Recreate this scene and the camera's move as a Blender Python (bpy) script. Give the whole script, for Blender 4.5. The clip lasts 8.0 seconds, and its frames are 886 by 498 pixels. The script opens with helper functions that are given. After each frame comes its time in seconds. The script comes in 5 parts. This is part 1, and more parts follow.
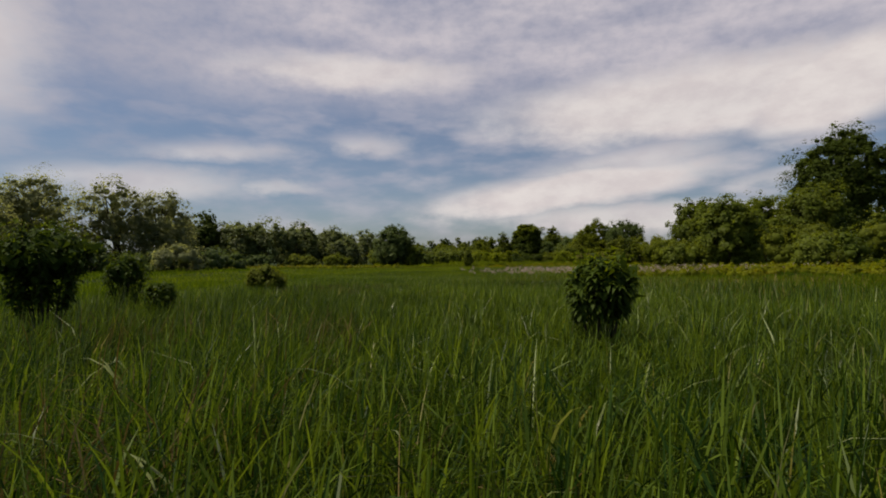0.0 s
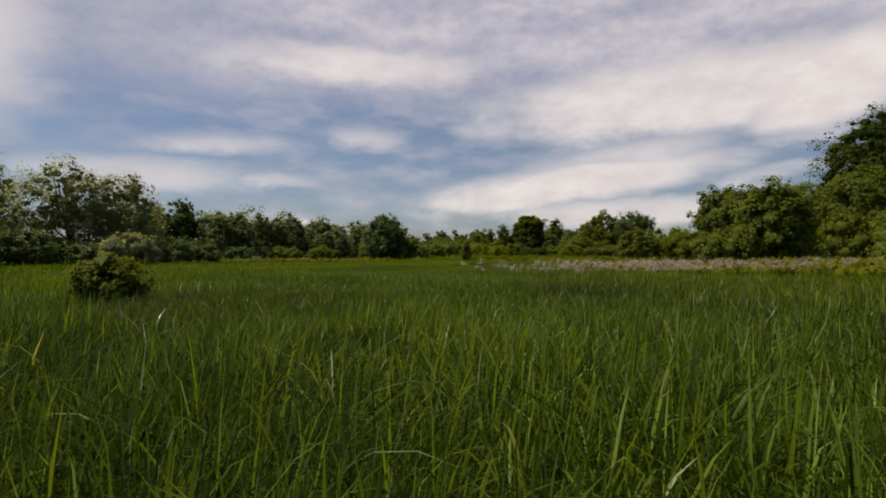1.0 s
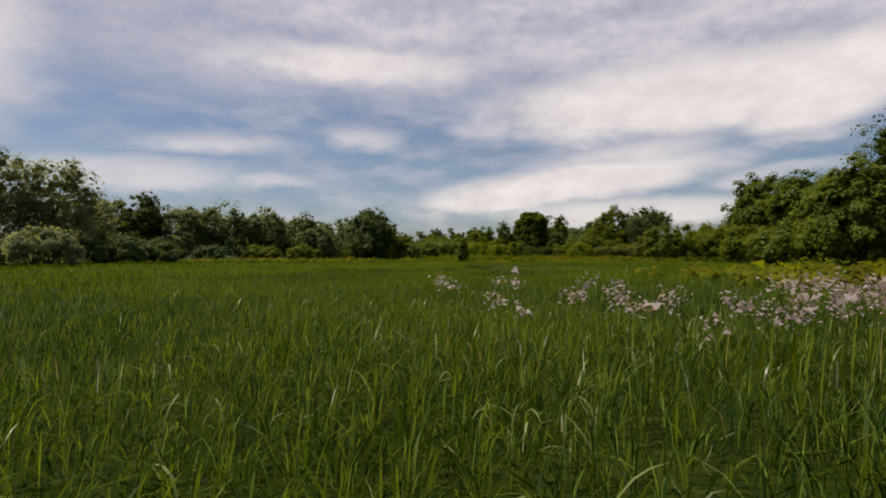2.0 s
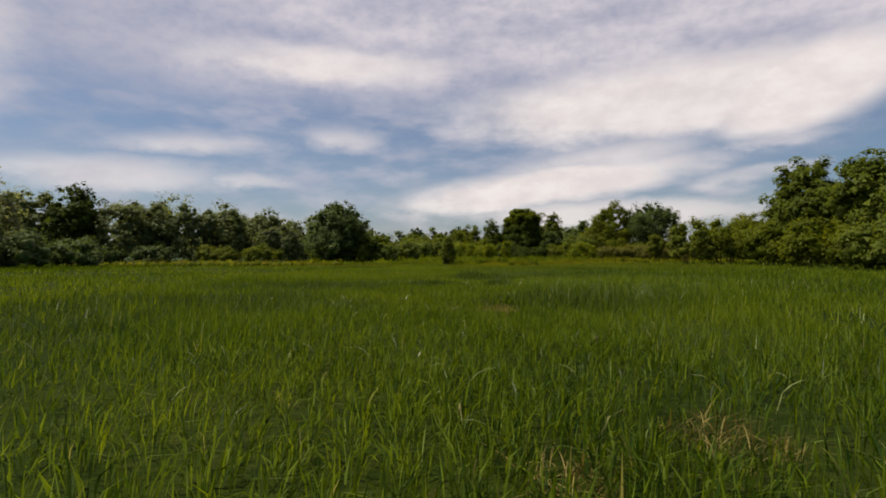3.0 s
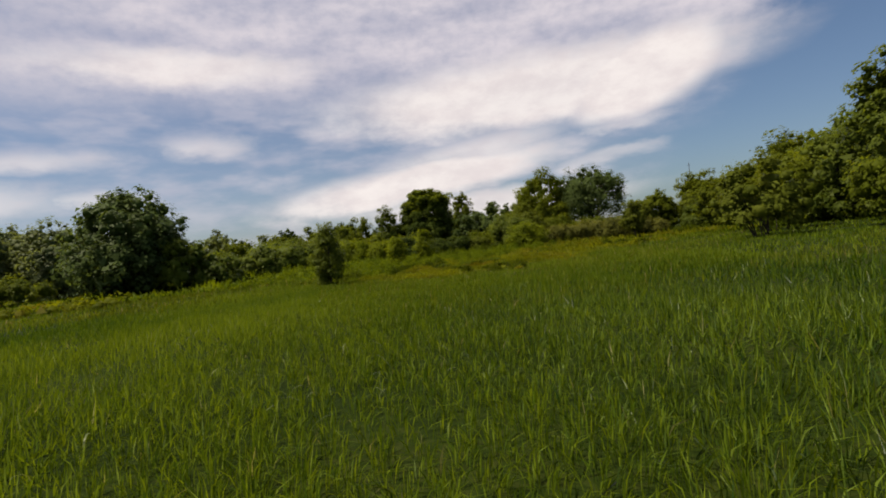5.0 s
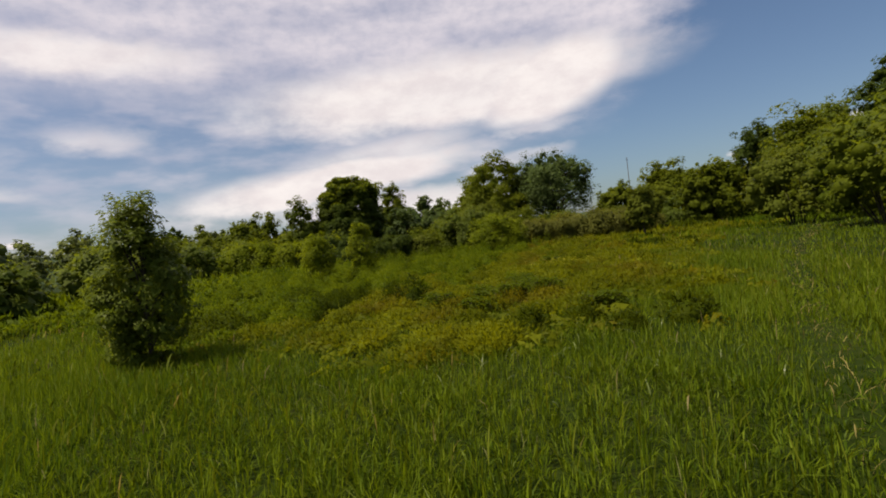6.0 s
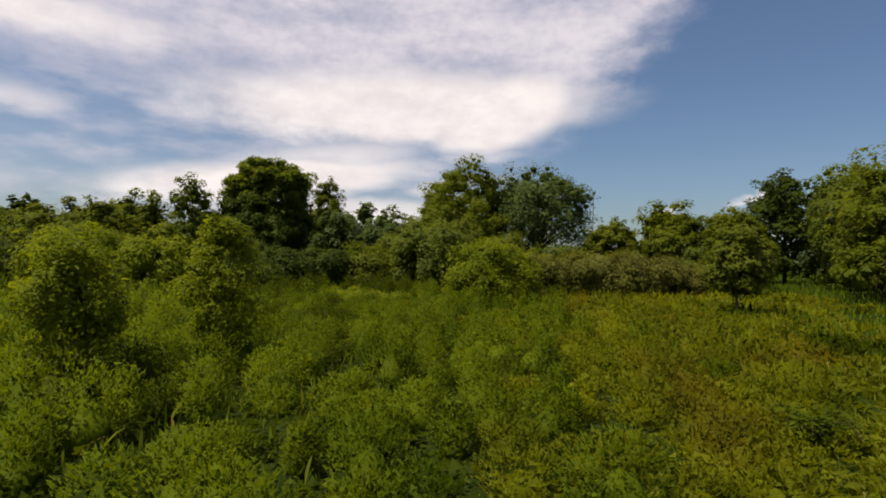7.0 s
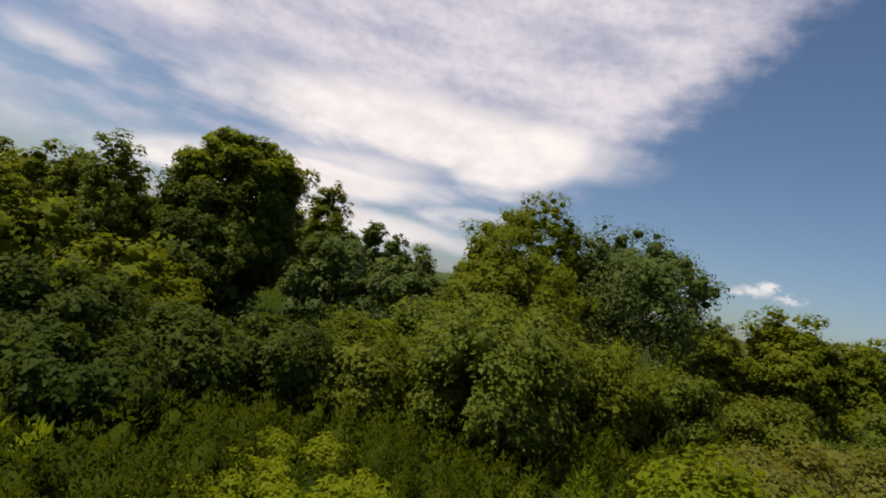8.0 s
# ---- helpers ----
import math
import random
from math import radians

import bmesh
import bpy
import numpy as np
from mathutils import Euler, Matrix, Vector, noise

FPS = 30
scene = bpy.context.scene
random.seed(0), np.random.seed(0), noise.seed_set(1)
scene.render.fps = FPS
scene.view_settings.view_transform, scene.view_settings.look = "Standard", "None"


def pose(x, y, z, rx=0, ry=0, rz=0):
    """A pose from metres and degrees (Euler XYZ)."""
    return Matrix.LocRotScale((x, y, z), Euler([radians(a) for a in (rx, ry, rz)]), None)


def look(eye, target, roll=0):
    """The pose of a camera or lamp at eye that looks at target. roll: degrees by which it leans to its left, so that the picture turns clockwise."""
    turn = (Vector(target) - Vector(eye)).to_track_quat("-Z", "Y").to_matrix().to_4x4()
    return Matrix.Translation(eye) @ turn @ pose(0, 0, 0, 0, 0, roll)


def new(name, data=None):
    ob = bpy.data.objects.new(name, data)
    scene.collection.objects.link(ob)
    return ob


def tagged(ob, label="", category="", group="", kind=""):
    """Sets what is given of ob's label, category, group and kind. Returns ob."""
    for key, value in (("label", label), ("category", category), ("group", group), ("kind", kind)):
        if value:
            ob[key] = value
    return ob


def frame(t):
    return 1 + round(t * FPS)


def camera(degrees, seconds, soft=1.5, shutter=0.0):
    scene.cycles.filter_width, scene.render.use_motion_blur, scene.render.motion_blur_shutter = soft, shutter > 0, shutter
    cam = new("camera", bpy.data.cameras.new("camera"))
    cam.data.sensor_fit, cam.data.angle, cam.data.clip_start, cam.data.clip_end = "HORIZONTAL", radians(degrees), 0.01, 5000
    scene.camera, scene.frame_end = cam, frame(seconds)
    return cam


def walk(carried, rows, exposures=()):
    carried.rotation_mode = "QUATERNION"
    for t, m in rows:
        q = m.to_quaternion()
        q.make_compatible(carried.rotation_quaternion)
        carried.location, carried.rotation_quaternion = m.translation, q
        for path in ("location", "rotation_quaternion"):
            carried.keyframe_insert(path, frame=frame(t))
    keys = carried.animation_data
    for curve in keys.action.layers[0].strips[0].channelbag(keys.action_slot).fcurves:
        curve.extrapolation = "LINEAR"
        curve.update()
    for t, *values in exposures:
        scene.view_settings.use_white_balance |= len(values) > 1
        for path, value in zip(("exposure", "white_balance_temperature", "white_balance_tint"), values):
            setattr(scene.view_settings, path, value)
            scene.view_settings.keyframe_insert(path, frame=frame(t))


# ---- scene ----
cam = camera(79.2, 8.0, soft=1.8)
PATH = [
    (0, (0.969, -0.200, 1.149), (1.007, 1.799, 1.196), -0.7),
    (0.5, (1.202, 4.268, 1.066), (1.239, 6.267, 1.085), -0.5),
    (1, (1.378, 9.654, 1.008), (1.428, 11.653, 1.033), -0.4),
    (1.5, (1.862, 15.699, 0.990), (1.914, 17.698, 1.013), -0.2),
    (3, (2.754, 35.430, 1.033), (2.885, 37.425, 1.063), -0.4),
    (3.5, (2.965, 42.783, 1.055), (3.168, 44.772, 1.084), -0.5),
    (4, (3.451, 50.274, 1.097), (3.763, 52.249, 1.120), -3.3),
    (4.5, (4.295, 57.092, 1.182), (4.716, 59.048, 1.199), -5.1),
    (6, (8.036, 80.965, 1.807), (8.882, 82.778, 1.769), -6.7),
    (6.5, (10.778, 89.352, 1.905), (11.755, 91.097, 1.886), -4.5),
    (7, (14.298, 97.318, 2.524), (15.367, 99.008, 2.543), 1.2),
    (7.5, (17.762, 105.789, 3.870), (18.922, 107.417, 3.924), 4.8),
    (8, (20.867, 113.868, 5.046), (21.928, 115.559, 5.165), 13.1),
]
walk(cam, [(t, look(eye, target, roll)) for t, eye, target, roll in PATH],
     exposures=((0, -0.2, 6800, 12), (1.5, -0.02, 6800, 12), (3.5, 0.04, 6800, 12), (6, 0.18, 6800, 12), (7, 0.22, 6800, 12), (8, 0.24, 6800, 12)))

# ---------------------------------------------------------------- world, sun
SUN_AZ, SUN_EL = -78.0, 64.0      # degrees clockwise from +y, and above the horizon


def build_world():
    world = bpy.data.worlds.new("sky")
    world.use_nodes = True
    scene.world = world
    nt = world.node_tree
    nt.nodes.clear()

    def node(kind, **values):
        n = nt.nodes.new(kind)
        if "operation" in values:
            n.operation = values["operation"]
        if "data_type" in values:
            n.data_type = values["data_type"]
        if "blend_type" in values:
            n.blend_type = values["blend_type"]
        if "interpolation_type" in values:
            n.interpolation_type = values["interpolation_type"]
        if "vector_type" in values:
            n.vector_type = values["vector_type"]
        if "sky_type" in values:
            n.sky_type, n.sun_disc = values["sky_type"], values["sun_disc"]
        return n

    def math_op(op, a, b=None, c=None):
        n = node("ShaderNodeMath", operation=op)
        for i, v in enumerate((a, b, c)):
            if v is None:
                continue
            if isinstance(v, (int, float)):
                n.inputs[i].default_value = v
            else:
                nt.links.new(v, n.inputs[i])
        return n.outputs[0]

    def ramp(v, lo, hi, a=0.0, b=1.0):
        n = node("ShaderNodeMapRange", interpolation_type="SMOOTHSTEP")
        nt.links.new(v, n.inputs["Value"])
        for key, value in (("From Min", lo), ("From Max", hi), ("To Min", a), ("To Max", b)):
            n.inputs[key].default_value = value
        return n.outputs["Result"]

    def noise_of(vec, scale, detail=4.0, rough=0.55):
        n = node("ShaderNodeTexNoise")
        nt.links.new(vec, n.inputs["Vector"])
        n.inputs["Scale"].default_value = scale
        n.inputs["Detail"].default_value = detail
        n.inputs["Roughness"].default_value = rough
        return n.outputs["Fac"]

    def vec_of(x, y, z=0.0):
        n = node("ShaderNodeCombineXYZ")
        for i, v in enumerate((x, y, z)):
            if isinstance(v, (int, float)):
                n.inputs[i].default_value = v
            else:
                nt.links.new(v, n.inputs[i])
        return n.outputs[0]

    def mix(fac, a, b):
        n = node("ShaderNodeMix", data_type="RGBA")
        nt.links.new(fac, n.inputs[0])
        for v, i in ((a, 6), (b, 7)):
            if isinstance(v, tuple):
                n.inputs[i].default_value = (*v, 1)
            else:
                nt.links.new(v, n.inputs[i])
        return n.outputs[2]

    way = node("ShaderNodeTexCoord").outputs["Generated"]
    xyz = node("ShaderNodeSeparateXYZ")
    nt.links.new(way, xyz.inputs[0])
    deg = 57.29578
    az = math_op("MULTIPLY", math_op("ARCTAN2", xyz.outputs[0], xyz.outputs[1]), deg)
    el = math_op("MULTIPLY", math_op("ARCSINE", xyz.outputs[2]), deg)
    # wind-drawn streaks: long in azimuth, thin in elevation
    streak = vec_of(math_op("MULTIPLY", az, 0.045), math_op("MULTIPLY", el, 0.13))
    fine = vec_of(math_op("MULTIPLY", az, 0.20), math_op("MULTIPLY", el, 0.36), 7.0)
    grain = vec_of(math_op("MULTIPLY", az, 0.55), math_op("MULTIPLY", el, 0.75), 3.0)
    n1 = noise_of(streak, 1.6, 5.0)
    n2 = noise_of(fine, 1.3, 5.0, 0.6)
    n3 = noise_of(streak, 3.4, 4.0, 0.5)
    n4 = noise_of(grain, 1.3, 4.0, 0.6)
    da = math_op("MULTIPLY", math_op("SUBTRACT", n2, 0.5), 7.0)
    de = math_op("ADD", math_op("MULTIPLY", math_op("SUBTRACT", n3, 0.5), 2.0),
                 math_op("MULTIPLY", math_op("SUBTRACT", n2, 0.5), 1.4))
    bent = vec_of(math_op("ADD", az, da), math_op("ADD", el, de))
    puff = noise_of(vec_of(math_op("MULTIPLY", az, 0.8), math_op("MULTIPLY", el, 1.2), 5.0), 1.0, 5.0, 0.6)
    puff = math_op("MULTIPLY", math_op("SUBTRACT", puff, 0.5), 3.8)
    puffy = vec_of(math_op("ADD", az, puff), math_op("ADD", el, math_op("MULTIPLY", puff, 0.5)))
    plain = vec_of(math_op("ADD", az, math_op("MULTIPLY", da, 0.25)), math_op("ADD", el, math_op("MULTIPLY", de, 0.3)))

    def bank(a, e, half_w, half_h, tilt, strength, inner=0.35, field=bent):
        m = node("ShaderNodeMapping", vector_type="TEXTURE")
        nt.links.new(field, m.inputs["Vector"])
        m.inputs["Location"].default_value = (a, e, 0)
        m.inputs["Rotation"].default_value = (0, 0, radians(tilt))
        m.inputs["Scale"].default_value = (half_w, half_h, 1)
        d = node("ShaderNodeVectorMath", operation="LENGTH")
        nt.links.new(m.outputs[0], d.inputs[0])
        return ramp(d.outputs["Value"], inner, 1.2, strength, 0.0)

    white = None
    for made in (
        bank(14.5, 7.2, 17, 2.3, 7, 0.95, 0.5),
        bank(21, 4.2, 17, 1.7, 0, 0.75),
        bank(20, 9.6, 12, 1.9, 8, 0.6),
        bank(27, 15.0, 23, 4.0, 2, 0.90, 0.5),
        bank(38.0, 14.6, 8.8, 3.8, 14, 0.95, 0.62, plain),
        bank(-8, 19.4, 14, 2.1, 0, 0.75),
        bank(-21.7, 10.9, 8, 1.3, 3, 0.55, 0.1),
        bank(-6.8, 12.1, 5.5, 1.5, 0, 0.5, 0.1),
        bank(-16, 7.8, 5, 0.9, 0, 0.5, 0.1),
        bank(-28, 7.7, 11, 1.9, 0, 0.55),
        bank(-42, 18.0, 8.0, 9, 0, 0.7, 0.3),
        bank(-13.8, 3.7, 1.1, 0.45, 0, 0.9, 0.4),
        bank(54.6, 4.5, 1.3, 0.6, 0, 0.7, 0.2, puffy),
        bank(62.4, 5.6, 2.0, 0.6, 4, 0.65, 0.1, puffy),
        bank(63.6, 6.2, 0.9, 0.7, 0, 0.75, 0.2, puffy),
        bank(65.4, 5.4, 1.4, 0.5, 0, 0.55, 0.1, puffy),
        bank(34, 7.4, 6, 0.8, 5, 0.4),
        bank(36, 10.4, 5, 0.8, 4, 0.4),
    ):
        white = made if white is None else math_op("MAXIMUM", white, made)
    # high veil, open to the right-hand side of the meadow
    edge = math_op("SUBTRACT", az, math_op("ADD", math_op("MULTIPLY", el, 1.05), 30.0))
    edge = math_op("ADD", edge, math_op("MULTIPLY", da, 1.4))
    inside = ramp(edge, -5.0, 5.0, 1.0, 0.0)
    high = ramp(math_op("ADD", el, math_op("MULTIPLY", de, 1.5)), 12.0, 20.0)
    thick = math_op("SUBTRACT", ramp(n1, 0.25, 0.65, 0.72, 0.98), ramp(n4, 0.35, 0.75, 0.0, 0.16))
    veil = math_op("MULTIPLY", math_op("MULTIPLY", high, inside), thick)
    low_thin = math_op("MULTIPLY", ramp(n3, 0.36, 0.72, 0.12, 0.62), inside)
    veil = math_op("MAXIMUM", veil, math_op("MULTIPLY", low_thin, 0.9))

    sky = node("ShaderNodeTexSky", sky_type="NISHITA", sun_disc=False)
    sky.sun_elevation, sky.sun_rotation = radians(SUN_EL), radians(SUN_AZ)
    sky.air_density, sky.dust_density, sky.ozone_density = 1.0, 1.2, 1.6
    dim = node("ShaderNodeMix", data_type="RGBA", blend_type="MULTIPLY")
    dim.inputs[0].default_value = 1.0
    nt.links.new(sky.outputs[0], dim.inputs[6])
    dim.inputs[7].default_value = (0.064, 0.072, 0.081, 1)
    grey = mix(ramp(n1, 0.30, 0.70), (0.49, 0.49, 0.59), (0.67, 0.64, 0.70))
    grey = mix(ramp(az, -34.0, -8.0, 0.85, 0.0), grey, (0.40, 0.42, 0.53))
    seen = mix(veil, dim.outputs[2], grey)
    lit = mix(ramp(n2, 0.3, 0.7), (0.74, 0.69, 0.70), (0.86, 0.82, 0.81))
    seen = mix(white, seen, lit)
    back = node("ShaderNodeBackground")
    nt.links.new(seen, back.inputs["Color"])
    back.inputs["Strength"].default_value = 1.0
    out = node("ShaderNodeOutputWorld")
    nt.links.new(back.outputs[0], out.inputs["Surface"])


build_world()

sun_data = bpy.data.lights.new("sun", "SUN")
sun_data.energy, sun_data.angle, sun_data.color = 4.3, radians(0.6), (1.0, 0.92, 0.76)
sun = new("sun", sun_data)
sun_way = Vector((math.sin(radians(SUN_AZ)) * math.cos(radians(SUN_EL)),
                  math.cos(radians(SUN_AZ)) * math.cos(radians(SUN_EL)), math.sin(radians(SUN_EL))))
sun.matrix_world = look(sun_way * 300, (0, 0, 0))

# ---------------------------------------------------------------- materials


def leaf_material(name, dark, light, gloss=0.5, sheer=0.3, patch=0.25, dry=None, dry_share=0.0, vary=0.26, cell=7.0, swing=1.5, blush=None, shine=0.05):
    """Leaves and blades: each island of the mesh its own tint, with slow drifts over metres."""
    mat = bpy.data.materials.new(name)
    mat.use_nodes = True
    nt = mat.node_tree
    nt.nodes.clear()
    geo = nt.nodes.new("ShaderNodeNewGeometry")
    slow = nt.nodes.new("ShaderNodeTexNoise")
    slow.inputs["Scale"].default_value, slow.inputs["Detail"].default_value = patch, 3.0
    nt.links.new(geo.outputs["Position"], slow.inputs["Vector"])
    add = nt.nodes.new("ShaderNodeMath")
    add.operation = "MULTIPLY_ADD"
    nt.links.new(slow.outputs["Fac"], add.inputs[0])
    add.inputs[1].default_value = swing
    add.inputs[2].default_value = 0.5 - 0.5 * swing - 0.5 * vary
    mixed = nt.nodes.new("ShaderNodeMath")
    mixed.operation = "MULTIPLY_ADD"
    mixed.use_clamp = True
    nt.links.new(geo.outputs["Random Per Island"], mixed.inputs[0])
    mixed.inputs[1].default_value = vary
    nt.links.new(add.outputs[0], mixed.inputs[2])
    tint = mixed.outputs[0]
    relief = None
    if cell:
        # single leaves within a dense mass: own tint and relief for each
        leafy = nt.nodes.new("ShaderNodeTexVoronoi")
        leafy.inputs["Scale"].default_value = cell
        nt.links.new(geo.outputs["Position"], leafy.inputs["Vector"])
        part_of = nt.nodes.new("ShaderNodeSeparateColor")
        nt.links.new(leafy.outputs["Color"], part_of.inputs[0])
        each = nt.nodes.new("ShaderNodeMath")
        each.operation = "MULTIPLY_ADD"
        each.use_clamp = True
        nt.links.new(part_of.outputs[0], each.inputs[0])
        each.inputs[1].default_value = 0.2
        less_half = nt.nodes.new("ShaderNodeMath")
        less_half.operation = "SUBTRACT"
        nt.links.new(tint, less_half.inputs[0])
        less_half.inputs[1].default_value = 0.10
        nt.links.new(less_half.outputs[0], each.inputs[2])
        tint = each.outputs[0]
        relief = nt.nodes.new("ShaderNodeBump")
        relief.invert = True
        relief.inputs["Strength"].default_value = 0.12
        relief.inputs["Distance"].default_value = 0.8 / cell
        nt.links.new(leafy.outputs["Distance"], relief.inputs["Height"])
    col = nt.nodes.new("ShaderNodeMix")
    col.data_type = "RGBA"
    nt.links.new(tint, col.inputs[0])
    col.inputs[6].default_value, col.inputs[7].default_value = (*dark, 1), (*light, 1)
    colour = col.outputs[2]
    if blush:
        # patches a metre or two wide where leaves and stems have turned
        where = nt.nodes.new("ShaderNodeTexNoise")
        where.inputs["Scale"].default_value, where.inputs["Detail"].default_value = 0.42, 5.0
        nt.links.new(geo.outputs["Position"], where.inputs["Vector"])
        edge = nt.nodes.new("ShaderNodeMapRange")
        edge.interpolation_type = "SMOOTHSTEP"
        edge.inputs["From Min"].default_value, edge.inputs["From Max"].default_value = 0.50, 0.66
        edge.inputs["To Max"].default_value = 0.55
        nt.links.new(where.outputs["Fac"], edge.inputs["Value"])
        turned = nt.nodes.new("ShaderNodeMix")
        turned.data_type = "RGBA"
        nt.links.new(edge.outputs["Result"], turned.inputs[0])
        nt.links.new(colour, turned.inputs[6])
        turned.inputs[7].default_value = (*blush, 1)
        colour = turned.outputs[2]
    if dry:
        pick = nt.nodes.new("ShaderNodeMath")
        pick.operation = "FRACT"
        times = nt.nodes.new("ShaderNodeMath")
        times.operation = "MULTIPLY"
        times.inputs[1].default_value = 37.7
        nt.links.new(geo.outputs["Random Per Island"], times.inputs[0])
        nt.links.new(times.outputs[0], pick.inputs[0])
        less = nt.nodes.new("ShaderNodeMath")
        less.operation = "LESS_THAN"
        less.inputs[1].default_value = dry_share
        nt.links.new(pick.outputs[0], less.inputs[0])
        second = nt.nodes.new("ShaderNodeMix")
        second.data_type = "RGBA"
        nt.links.new(less.outputs[0], second.inputs[0])
        nt.links.new(colour, second.inputs[6])
        second.inputs[7].default_value = (*dry, 1)
        colour = second.outputs[2]
    bsdf = nt.nodes.new("ShaderNodeBsdfPrincipled")
    nt.links.new(colour, bsdf.inputs["Base Color"])
    bsdf.inputs["Roughness"].default_value = gloss
    bsdf.inputs["Specular IOR Level"].default_value = shine
    trans = nt.nodes.new("ShaderNodeBsdfTranslucent")
    if relief:
        nt.links.new(relief.outputs[0], bsdf.inputs["Normal"])
        nt.links.new(relief.outputs[0], trans.inputs["Normal"])
    warm = nt.nodes.new("ShaderNodeMix")
    warm.data_type, warm.blend_type = "RGBA", "MULTIPLY"
    warm.inputs[0].default_value = 1.0
    nt.links.new(colour, warm.inputs[6])
    warm.inputs[7].default_value = (1.25, 1.15, 0.6, 1)
    nt.links.new(warm.outputs[2], trans.inputs["Color"])
    both = nt.nodes.new("ShaderNodeMixShader")
    both.inputs[0].default_value = sheer * 1.25
    nt.links.new(bsdf.outputs[0], both.inputs[1])
    nt.links.new(trans.outputs[0], both.inputs[2])
    out = nt.nodes.new("ShaderNodeOutputMaterial")
    nt.links.new(both.outputs[0], out.inputs["Surface"])
    return mat


def rough_material(name, stops, scale, rough=0.9, bump=0.3, fine=18.0, stretch=(1, 1, 1)):
    """Bark, soil, far woods: a colour ramp over two scales of noise, with relief."""
    mat = bpy.data.materials.new(name)
    mat.use_nodes = True
    nt = mat.node_tree
    bsdf = nt.nodes["Principled BSDF"]
    geo = nt.nodes.new("ShaderNodeNewGeometry")
    mapping = nt.nodes.new("ShaderNodeMapping")
    mapping.inputs["Scale"].default_value = stretch
    nt.links.new(geo.outputs["Position"], mapping.inputs["Vector"])
    big, small = nt.nodes.new("ShaderNodeTexNoise"), nt.nodes.new("ShaderNodeTexNoise")
    for n, s in ((big, scale), (small, scale * fine)):
        nt.links.new(mapping.outputs[0], n.inputs["Vector"])
        n.inputs["Scale"].default_value, n.inputs["Detail"].default_value = s, 5.0
    both = nt.nodes.new("ShaderNodeMath")
    both.operation = "MULTIPLY_ADD"
    nt.links.new(small.outputs["Fac"], both.inputs[0])
    both.inputs[1].default_value = 0.5
    half = nt.nodes.new("ShaderNodeMath")
    half.operation = "MULTIPLY"
    half.inputs[1].default_value = 0.5
    nt.links.new(big.outputs["Fac"], half.inputs[0])
    nt.links.new(half.outputs[0], both.inputs[2])
    ramp = nt.nodes.new("ShaderNodeValToRGB")
    ramp.color_ramp.elements[0].position, ramp.color_ramp.elements[1].position = 0.36, 0.64
    ramp.color_ramp.elements[0].color, ramp.color_ramp.elements[1].color = (*stops[0], 1), (*stops[-1], 1)
    if len(stops) == 3:
        ramp.color_ramp.elements.new(0.5).color = (*stops[1], 1)
    nt.links.new(both.outputs[0], ramp.inputs[0])
    nt.links.new(ramp.outputs[0], bsdf.inputs["Base Color"])
    bsdf.inputs["Roughness"].default_value = rough
    bsdf.inputs["Specular IOR Level"].default_value = 0.05
    relief = nt.nodes.new("ShaderNodeBump")
    relief.inputs["Strength"].default_value = bump
    nt.links.new(small.outputs["Fac"], relief.inputs["Height"])
    nt.links.new(relief.outputs[0], bsdf.inputs["Normal"])
    return mat


DEEP_GRASS = leaf_material("deep_grass", (0.020, 0.044, 0.006), (0.094, 0.142, 0.019), 0.42, 0.3, 0.3, vary=0.9, cell=0, shine=0.14)
MID_GRASS = leaf_material("mid_grass", (0.046, 0.094, 0.005), (0.200, 0.262, 0.013), 0.45, 0.36, 0.10, (0.30, 0.29, 0.11), 0.006, vary=0.8, cell=0, shine=0.08)
GRASS = leaf_material("grass", (0.022, 0.056, 0.007), (0.168, 0.240, 0.024), 0.36, 0.34, 0.10, (0.30, 0.29, 0.11), 0.008, vary=1.1, cell=0, shine=0.16)
FAR_GRASS = leaf_material("far_grass", (0.034, 0.078, 0.005), (0.150, 0.214, 0.011), 0.6, 0.36, 0.10, vary=0.7, cell=0, shine=0.02)
SHORT_GRASS = leaf_material("short_grass", (0.080, 0.118, 0.007), (0.18, 0.195, 0.012), 0.55, 0.3, 0.4, (0.30, 0.24, 0.10), 0.04, cell=0, shine=0.07)
BLADE = leaf_material("blade", (0.085, 0.120, 0.022), (0.250, 0.285, 0.090), 0.34, 0.3, 0.3, cell=0, vary=0.8, shine=0.3)
DRY_STEM = leaf_material("dry_stem", (0.085, 0.062, 0.022), (0.215, 0.165, 0.065), 0.6, 0.15, 0.8, cell=0, vary=0.8)
STRAW = leaf_material("straw", (0.20, 0.16, 0.045), (0.40, 0.32, 0.11), 0.6, 0.15, 1.5, cell=0)
WILLOW = leaf_material("willow_leaf", (0.180, 0.206, 0.100), (0.290, 0.320, 0.162), 0.5, 0.52, 0.2, vary=0.2, shine=0.05)
BROAD = leaf_material("broad_leaf", (0.064, 0.098, 0.011), (0.174, 0.214, 0.024), 0.5, 0.42, 0.2, shine=0.10)
SUNNY = leaf_material("sunny_leaf", (0.076, 0.106, 0.007), (0.186, 0.216, 0.017), 0.5, 0.44, 0.25, cell=9.0)
DARK = leaf_material("dark_leaf", (0.034, 0.056, 0.008), (0.088, 0.120, 0.017), 0.5, 0.38, 0.2, shine=0.05)
# far trees: distance haze is mixed into the leaf colour, greyer and lighter
HAZY = leaf_material("hazy_leaf", (0.086, 0.114, 0.036), (0.204, 0.244, 0.074), 0.5, 0.44, 0.2, shine=0.2)
